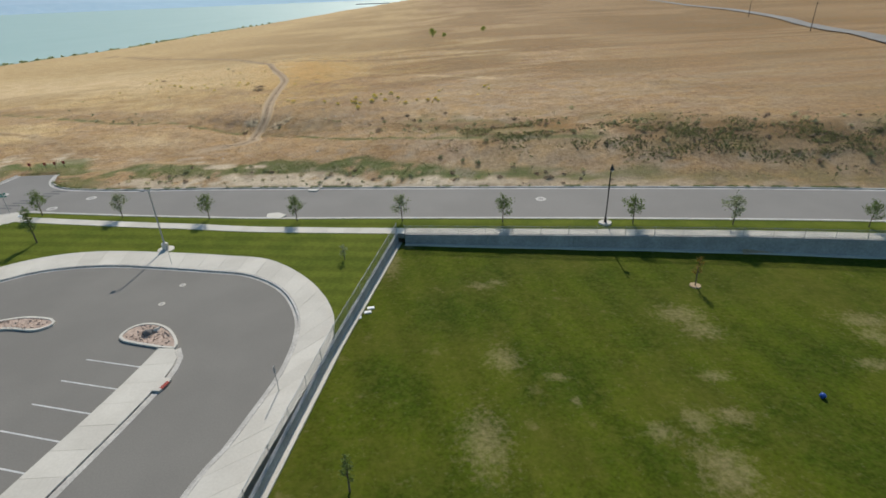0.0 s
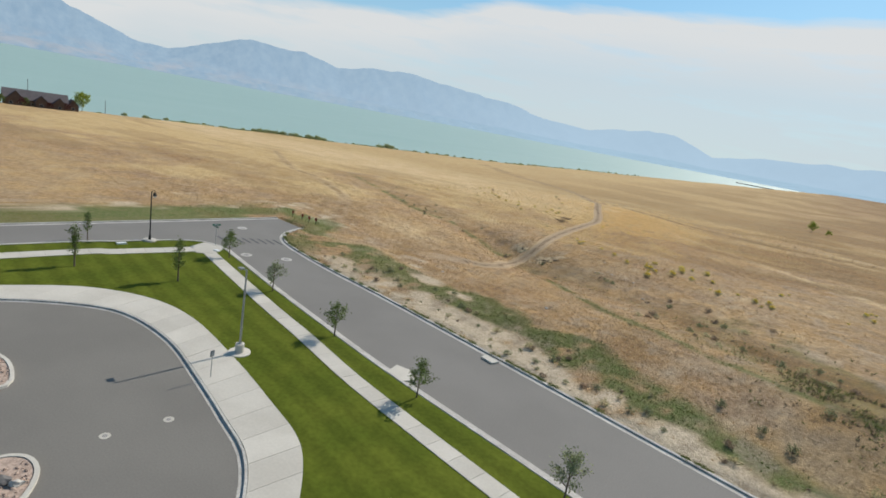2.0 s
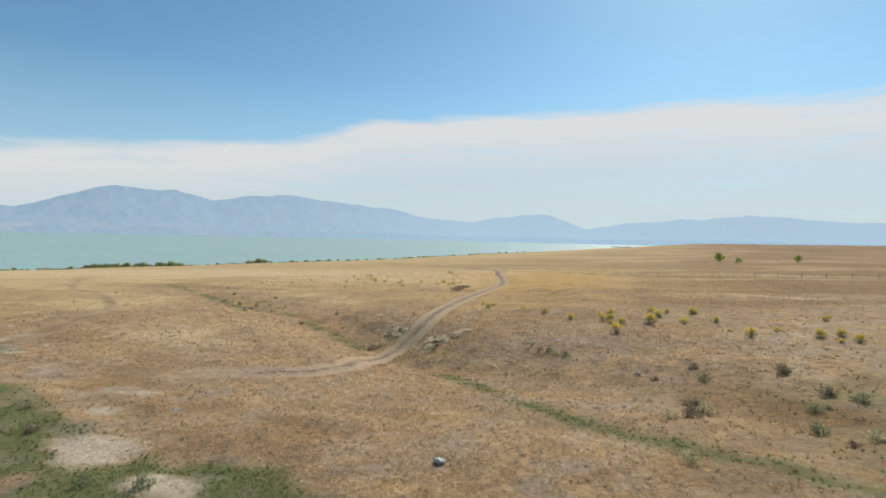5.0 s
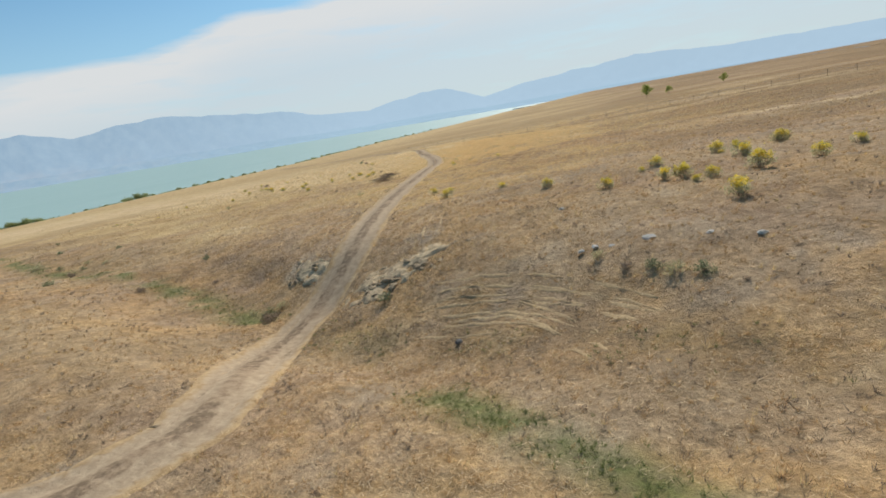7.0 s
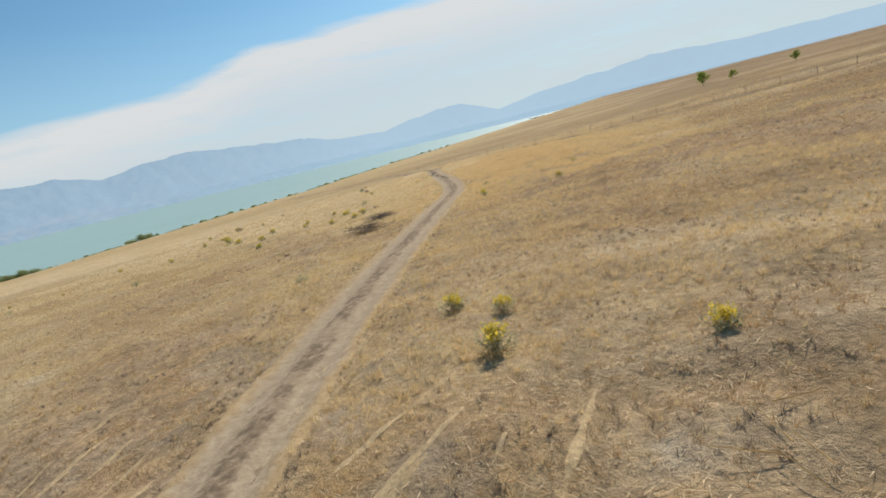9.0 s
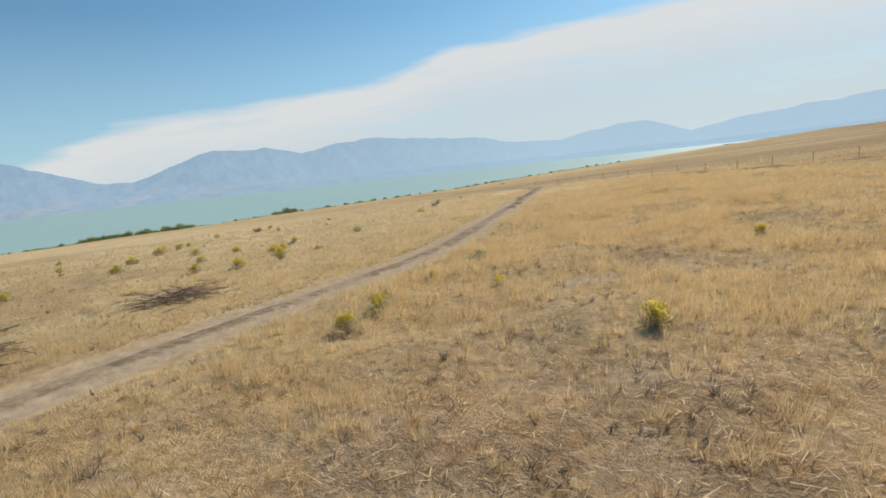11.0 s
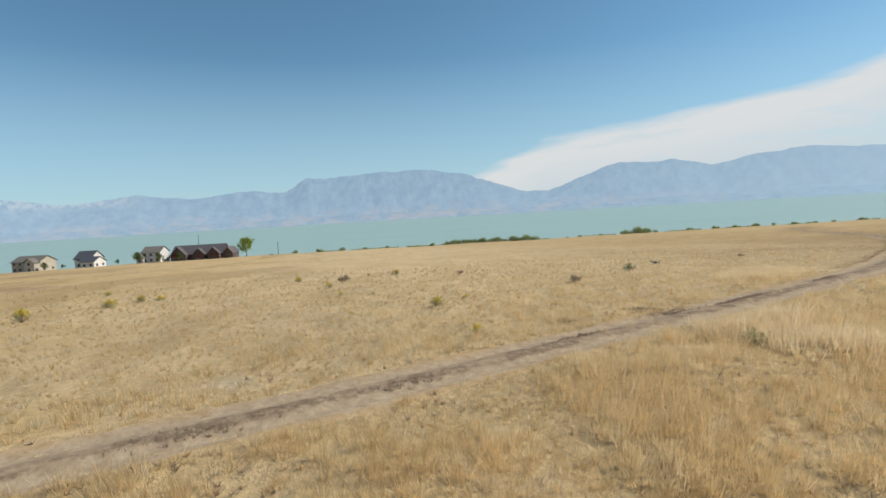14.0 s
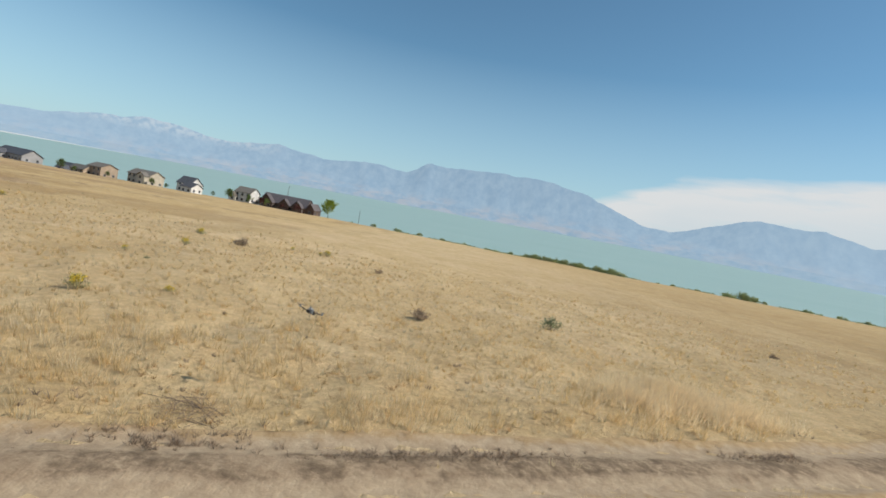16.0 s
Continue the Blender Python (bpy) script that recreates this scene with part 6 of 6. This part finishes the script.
def house(x, y, turn, blocks, wall, roof, label):
    """A house of several gabled blocks (x0, x1, y0, y1, eaves, ridge, ridge along x); its front looks along local -y."""
    h = empty("house", pose(x, y, G(x, y) - 0.1, 0, 0, turn), label, "house", "houses on the bluff")
    for x0, x1, y0, y1, e, rg, ax in blocks:
        bm = bmesh.new()
        box(bm, x0, y0, -1.5, x1, y1, e)
        if ax:
            prof = [[(xx, y0, e), (xx, y1, e), (xx, (y0 + y1) / 2, rg)] for xx in (x0, x1)]
        else:
            prof = [[(x0, yy, e), (x1, yy, e), ((x0 + x1) / 2, yy, rg)] for yy in (y0, y1)]
        for tri in prof:
            bm.faces.new([bm.verts.new(p) for p in tri])
        w = part("wall", bm, SIDING[wall], h)
        bm = bmesh.new()
        gable(bm, x0, x1, y0, y1, e - 0.1, rg, 0.5, ax)
        part("roof", bm, ROOF[roof], h)
        n = max(1, int((x1 - x0) / 3.2))
        for s in range(1 if e < 4 else 2):
            for k in range(n):
                cx, cz = x0 + (x1 - x0) * (k + 0.5) / n, 1.6 + 2.9 * s
                bm = bmesh.new()
                box(bm, cx - 0.75, y0 - 0.05, cz - 0.75, cx + 0.75, y0 + 0.02, cz + 0.75)
                f = part("window", bm, SIDING["grey"], h)
                bm = bmesh.new()
                box(bm, cx - 0.62, y0 - 0.07, cz - 0.62, cx + 0.62, y0 - 0.045, cz + 0.62)
                part("pane", bm, PANE, f)
        m = max(1, int((y1 - y0) / 4))
        for k in range(m):
            cy = y0 + (y1 - y0) * (k + 0.5) / m
            bm = bmesh.new()
            box(bm, x1 - 0.02, cy - 0.7, 0.9, x1 + 0.05, cy + 0.7, 2.3)
            f = part("window", bm, SIDING["grey"], h)
            bm = bmesh.new()
            box(bm, x1 + 0.045, cy - 0.58, 1.02, x1 + 0.07, cy + 0.58, 2.18)
            part("pane", bm, PANE, f)
    return h


house(-357, 138, 78, [(-16, 12, -5, 6, 3.4, 8.2, True), (-15, -7, -8, -5, 3.2, 7.8, False), (-3, 3, -7.5, -5, 3.2, 6.6, False), (5, 11, -7.5, -5, 3.2, 6.6, False), (12, 17, -4, 5, 3.0, 6.4, False)], "brown", "dark", "broad dark brown lodge with many gables")
house(-354, 114.5, 76, [(-6, 4, -4, 5, 5.6, 8.6, True), (-8, -4, -6, -3, 3.0, 5.2, False)], "white", "taupe", "two-storey white house half behind a tree")
house(-343, 87, 72, [(-6, 3, -4, 5, 4.6, 8.4, True), (0, 7, -7, 1, 3.2, 5.6, True)], "white", "slate", "white house with a steep slate roof")
house(-352, 57, 70, [(-8, 8, -5, 5, 5.4, 8.2, True), (2, 8, -8, -5, 5.0, 7.2, False)], "cream", "taupe", "cream two-storey house with a taupe roof")
house(-352, 30, 68, [(-2, 9, -5, 5, 5.6, 7.8, True), (-10, 1, -9, -3, 2.6, 5.0, True)], "tan", "taupe", "tan house beside a low dark-roofed shed")
house(-368, 3, 66, [(-6, 6, -5, 5, 6.0, 9.5, True), (1, 8, -7, -4, 5.0, 8.0, False)], "white", "slate", "tall white house with several gables")
house(-345, -8, 64, [(-17, 11, -5, 5, 3.6, 7.0, True), (-9, -4, -8, -5, 3.2, 5.4, False)], "grey", "slate", "long grey house with a slate roof")
big = make_tree("bluff_tree", 51, 8.5, 7.5, 2.4, LEAF_LIME, "tall yellow-green tree beside the lodge", count=1700, size=0.34, limbs=12)
plant([big], [(-361, 159.5, 1.25)], G, (1, 1.01))
plant([make_tree("garden_tree", 52, 5.5, 5, 1.2, LEAF, "round green garden tree beside the houses", "tree", "garden trees", 900, 0.26, 10)], [(-341, 109), (-346, 118, 0.9), (-338, 76, 0.5), (-337, 45, 0.6), (-345, 14, 1.0), (-351, 96, 0.5), (-340, 25, 0.5), (-345, 128, 0.8), (-342, 66, 0.7)], G)
plant([make_tree("plum_tree", 53, 4.2, 4, 0.9, LEAF_RED, "dark red plum tree in front of the lodge", "tree", "plum trees", 700, 0.24, 9)], [(-343, 126), (-343, 138, 0.8), (-342, 146, 0.9)], G)


# ---- the other drone, hovering over the track ----
def make_drone(m):
    d = empty("drone", m, "small black quadcopter hovering above the grass", "drone")
    bm = bmesh.new()
    box(bm, -0.10, -0.045, -0.03, 0.10, 0.045, 0.035, 0.018)
    part("body", bm, CARBON, d)
    bm = bmesh.new()
    box(bm, -0.075, -0.04, 0.036, 0.05, 0.04, 0.075, 0.012)
    part("battery", bm, GREY, d)
    bm = bmesh.new()
    bmesh.ops.create_uvsphere(bm, u_segments=10, v_segments=8, radius=0.032, matrix=Matrix.Translation((0.12, 0, -0.03)))
    part("camera_ball", bm, CARBON, d)
    for sx in (-1, 1):
        for sy in (-1, 1):
            ex, ey = 0.17 * sx, 0.19 * sy
            bm = bmesh.new()
            arm = part("arm", tube(bm, (0.05 * sx, 0.03 * sy, 0), (ex, ey, 0.035), 0.013, 0.010, 6), CARBON, d)
            bm = bmesh.new()
            part("motor", tube(bm, (ex, ey, 0.02), (ex, ey, 0.07), 0.02, 0.018, 10), GREY, arm)
            bm = bmesh.new()
            box(bm, -0.11, -0.011, -0.002, 0.11, 0.011, 0.002)
            bmesh.ops.transform(bm, verts=bm.verts[:], matrix=pose(ex, ey, 0.078, 6, 0, 35 * sx + 20 * sy))
            part("propeller", bm, CARBON, arm)
            bm = bmesh.new()
            part("landing_leg", tube(bm, (ex * 0.6, ey * 0.6, 0), (ex * 0.66, ey * 0.66, -0.09), 0.007, 0.005, 5), CARBON, d)


make_drone(pose(-68.2, 222.25, 1.02, 8, 14, 150))


# ---- grass and weeds, past counting ----
FLIGHT = [(-15, 73), (-28, 100), (-34, 125), (-36, 170), (-44, 200), (-58, 226)]


def blades(rng, x, y, z, height, width, n, lean):
    """Fans of thin upright blades, n at each foot."""
    k = len(x)
    x, y, z, height, width = (np.repeat(v, n) for v in (x, y, z, height, width))
    a = rng.uniform(0, 2 * np.pi, k * n)
    off = rng.normal(0, 0.45, (k * n, 2)) * (height * 0.35)[:, None]
    px, py = x + off[:, 0], y + off[:, 1]
    h = height * rng.uniform(0.55, 1.15, k * n)
    w = width * rng.uniform(0.7, 1.3, k * n)
    tx = px + off[:, 0] * 0.9 + rng.normal(0, lean, k * n) * h + 0.12 * h
    ty = py + off[:, 1] * 0.9 + rng.normal(0, lean, k * n) * h
    ca, sa_ = np.cos(a) * w / 2, np.sin(a) * w / 2
    V = np.stack([np.stack([px - ca, py - sa_, z - 0.03], -1), np.stack([px + ca, py + sa_, z - 0.03], -1), np.stack([tx, ty, z + h], -1)], 1)
    return V.reshape(-1, 3)


def litter(rng, x, y, z, a, l, w, tip):
    """Thin stems lying nearly flat, pointing along the angle a."""
    c, s = np.cos(a), np.sin(a)
    V = np.stack([np.stack([x - s * w, y + c * w, z], -1), np.stack([x + s * w, y - c * w, z], -1), np.stack([x + c * l, y + s * l, z + rng.uniform(0, tip, len(x))], -1)], 1)
    return V.reshape(-1, 3)


def triangles(name, V, mat, label, category):
    n = len(V) // 3
    me = bpy.data.meshes.new(name)
    me.vertices.add(3 * n)
    me.vertices.foreach_set("co", V.astype(np.float32).ravel())
    me.loops.add(3 * n)
    me.loops.foreach_set("vertex_index", np.arange(3 * n, dtype=np.int32))
    me.polygons.add(n)
    me.polygons.foreach_set("loop_start", np.arange(0, 3 * n, 3, dtype=np.int32))
    me.update(calc_edges=True)
    me.materials.append(mat)
    return tagged(new(name, me), label, category, kind="stuff")


def sow():
    rng = np.random.default_rng(21)
    n = 1600000
    x, y = rng.uniform(-130, 12, n), rng.uniform(74, 275, n)
    d = far_from(FLIGHT, x, y)
    dens = (30 * np.exp(-d / 7.5) + 4.5 * np.exp(-d / 34)) * step01(-130, -100, x) * (1 - step01(-8, 12, x)) * (1 - step01(245, 275, y))
    keep = (rng.random(n) < dens * (142 * 201) / n) & (outside(x, y) > 0.5)
    x, y, d = x[keep], y[keep], d[keep]
    green, sand, track, gold = cover(x, y)
    z = land(x, y) + lumps(x, y)
    u = rng.random(len(x))
    clump = fbm(x / 1.7 + 3, y / 1.7, 3)
    margin = (far_from(FENCE_TRACK, x, y) > 2.2) & ((y < 236) | (far_from(TRACK, x, y) > 4.0))
    free = (track < 0.25) & margin & (u > sand * 0.93) & (np.minimum.reduce([far_from(s, x, y) for s in SCRAPES]) > 0.3 * u)
    is_green = free & (u < green * 0.97)
    bare = clump < 0.40
    is_gold = free & ~is_green & (rng.random(len(x)) < 0.05 + 0.95 * gold) & ~(bare & (rng.random(len(x)) < 0.55 * (1 - step01(10, 22, d))))
    is_straw = free & ~is_green & ~is_gold & (rng.random(len(x)) < 0.55)
    is_dead = is_straw & (fbm(x / 1.1 + 60, y / 1.1, 3) > 0.56) & (rng.random(len(x)) < 0.6)
    is_straw = is_straw & ~is_dead
    is_pale = is_gold & (rng.random(len(x)) < 0.5 * step01(160, 195, y) * (1 - step01(-66, -46, x)))
    is_gold = is_gold & ~is_pale
    s = 0.009 + 0.0006 * d
    tall = 0.18 + 0.34 * np.clip((clump - 0.3) * 2.2, 0, 1)
    tall = tall * (0.55 + 0.45 * step01(150, 185, y)) * (1 - 0.45 * step01(8, 26, d))
    for name, mask, hgt, nb, lean, mat, label, cat in (
            ("golden_grass", is_gold, tall, 14, 0.3, GOLD, "tall dry golden grass swaying in tufts", "grass"),
            ("bleached_grass", is_pale, tall, 14, 0.3, PALE, "tall bleached grass mixed among golden tufts", "grass"),
            ("brown_straw", is_straw, 0.08 + 0.14 * clump, 11, 0.8, STRAW, "short brown broken straw on the soil", "grass"),
            ("dead_weeds", is_dead, 0.08 + 0.11 * clump, 12, 0.7, TWIG, "grey-brown dead weeds in dry soil", "weeds"),
            ("green_weeds", is_green, 0.08 + 0.10 * clump, 11, 0.6, WEED, "low green weeds beside the street", "weeds")):
        i = np.where(mask)[0]
        triangles(name, blades(rng, x[i], y[i], z[i], hgt[i] if hasattr(hgt, "__len__") else hgt, s[i] * (1.5 if cat == "weeds" else 1.0), nb, lean), mat, label, cat)
    # matted dead straw lying flat between the tufts, and long broken stalks
    near = free & (d < 30) & ~is_green
    for name, share, lo, hi, w0, w1, mat, label in (
            ("matted_straw", 0.45, 0.08, 0.24, 0.005, 0.011, PRESSED, "matted pale straw lying on the soil"),
            ("broken_stalks", 0.07, 0.15, 0.5, 0.006, 0.013, PRESSED, "long bleached stalks lying over the straw")):
        i = np.where(near & (rng.random(len(x)) < share * (1 - 0.6 * gold)))[0]
        i = np.repeat(i, 3 if hi < 0.3 else 1)
        px, py = x[i] + rng.normal(0, 0.2, len(i)), y[i] + rng.normal(0, 0.2, len(i))
        pz = land(px, py) + lumps(px, py) + rng.uniform(0.02, 0.05, len(i))
        triangles(name, litter(rng, px, py, pz, rng.uniform(0, 2 * np.pi, len(i)), rng.uniform(lo, hi, len(i)), rng.uniform(w0, w1, len(i)), 0.06), mat, label, "straw")
    # feathery pale stands beside the track
    c = np.array([(-60.5, 219.8), (-58.5, 220.6), (-57.2, 221.0), (-61.8, 222.6), (-72.6, 231.8), (-73.0, 233.6), (-73.4, 235.2), (-74.8, 233.2)])
    c = np.repeat(c, 200, axis=0) + rng.normal(0, 1, (1600, 2)) * (0.7, 0.8)
    c = c[far_from(TRACK, c[:, 0], c[:, 1]) > 2.0]
    triangles("pale_grass", blades(rng, c[:, 0], c[:, 1], land(c[:, 0], c[:, 1]) + lumps(c[:, 0], c[:, 1]), np.full(len(c), 0.52), np.full(len(c), 0.02), 12, 0.32), PALE, "feathery pale tall grass in loose stands", "grass")
    # dead weeds matted on the crown of the track
    c = np.array([(-66.0, 224.5), (-66.9, 226.6), (-69.4, 233.8), (-65.4, 221.0), (-62.6, 215.3), (-59.4, 208.4), (-57.6, 203.8)])
    c = np.repeat(c, 90, axis=0) + rng.normal(0, 1, (630, 1)) * np.array([(-0.34, 0.94)]) * 0.7 + rng.normal(0, 0.2, (630, 2))
    triangles("matted_weeds", blades(rng, c[:, 0], c[:, 1], land(c[:, 0], c[:, 1]) + lumps(c[:, 0], c[:, 1]) + 0.05, np.full(len(c), 0.10), np.full(len(c), 0.014), 10, 0.9), TWIG, "dark matted weeds on the crown of the track", "weeds")
    # low fringe of shrubs along the bluff
    yy = rng.uniform(200, 760, 5200)
    c = np.stack([along(SHORE, yy, 1) + 7 + rng.normal(0, 2.5, len(yy)), yy], -1)
    c = c[fbm(c[:, 1] / 9, c[:, 1] * 0 + 3, 3) > 0.42]
    triangles("bluff_scrub", blades(rng, c[:, 0], c[:, 1], steppe(c[:, 0], c[:, 1]), np.full(len(c), 1.0), np.full(len(c), 0.3), 7, 0.6), LEAF_DARK, "low green scrub fringing the lake bluff", "scrub")
    p = np.array(resample([t for t in TRACK if t[1] > 100], 22000)) + rng.normal(0, 1, (22000, 2)) * 0.26 + rng.choice([0.0, 0.0, 0.0, 0.0, 1.8, -1.8], 22000)[:, None] * np.array([1.0, 0.25])
    p = p[fbm(p[:, 0] / 4.5, p[:, 1] / 4.5 + 7, 3) + rng.normal(0, 0.03, len(p)) > 0.56]
    p = p[(p[:, 0] > -100)]
    pz = land(p[:, 0], p[:, 1]) + lumps(p[:, 0], p[:, 1])
    triangles("track_weeds", blades(rng, p[:, 0], p[:, 1], pz, np.full(len(p), 0.075), np.full(len(p), 0.018), 10, 1.0), DEADWEED, "dead brown weeds between the wheel ruts", "weeds")
    # brushy bottom of the eastern gully
    q = np.array(resample([t for t in GULLY if t[0] > 0], 14000)) + rng.normal(0, 1, (14000, 2)) * (2.5, 4.2) - (0, 3.5)
    f = fbm(q[:, 0] / 4.5 + 5, q[:, 1] / 2.5, 3)
    f = f + rng.normal(0, 0.06, len(f))
    q, f = q[f > 0.53], f[f > 0.53]
    qz = land(q[:, 0], q[:, 1]) + lumps(q[:, 0], q[:, 1])
    for name, pick, mat, label in (("gully_scrub", rng.random(len(q)) < 0.5, DEADWEED, "dark brown dead scrub along the gully"), ("gully_scrub", f > 0.6, WEED, "dull green scrub along the gully")):
        triangles(name, blades(rng, q[pick, 0], q[pick, 1], qz[pick], np.full(pick.sum(), 0.34), np.full(pick.sum(), 0.05), 6, 0.6), mat, label, "scrub")
    # weeds in the joints of the north kerb
    line = np.array(resample(FAR_KERB, 800))
    pick = fbm(line[:, 0] * 1.1, line[:, 1] * 0 + 4, 2) > 0.52
    q = np.repeat(line[pick], 5, axis=0) + rng.normal(0, 0.12, (pick.sum() * 5, 2)) + (0, 0.35)
    triangles("kerb_weeds", blades(rng, q[:, 0], q[:, 1], np.full(len(q), 0.1), np.full(len(q), 0.22), np.full(len(q), 0.05), 9, 0.6), WEED, "green weeds sprouting along the kerb", "weeds")


sow()
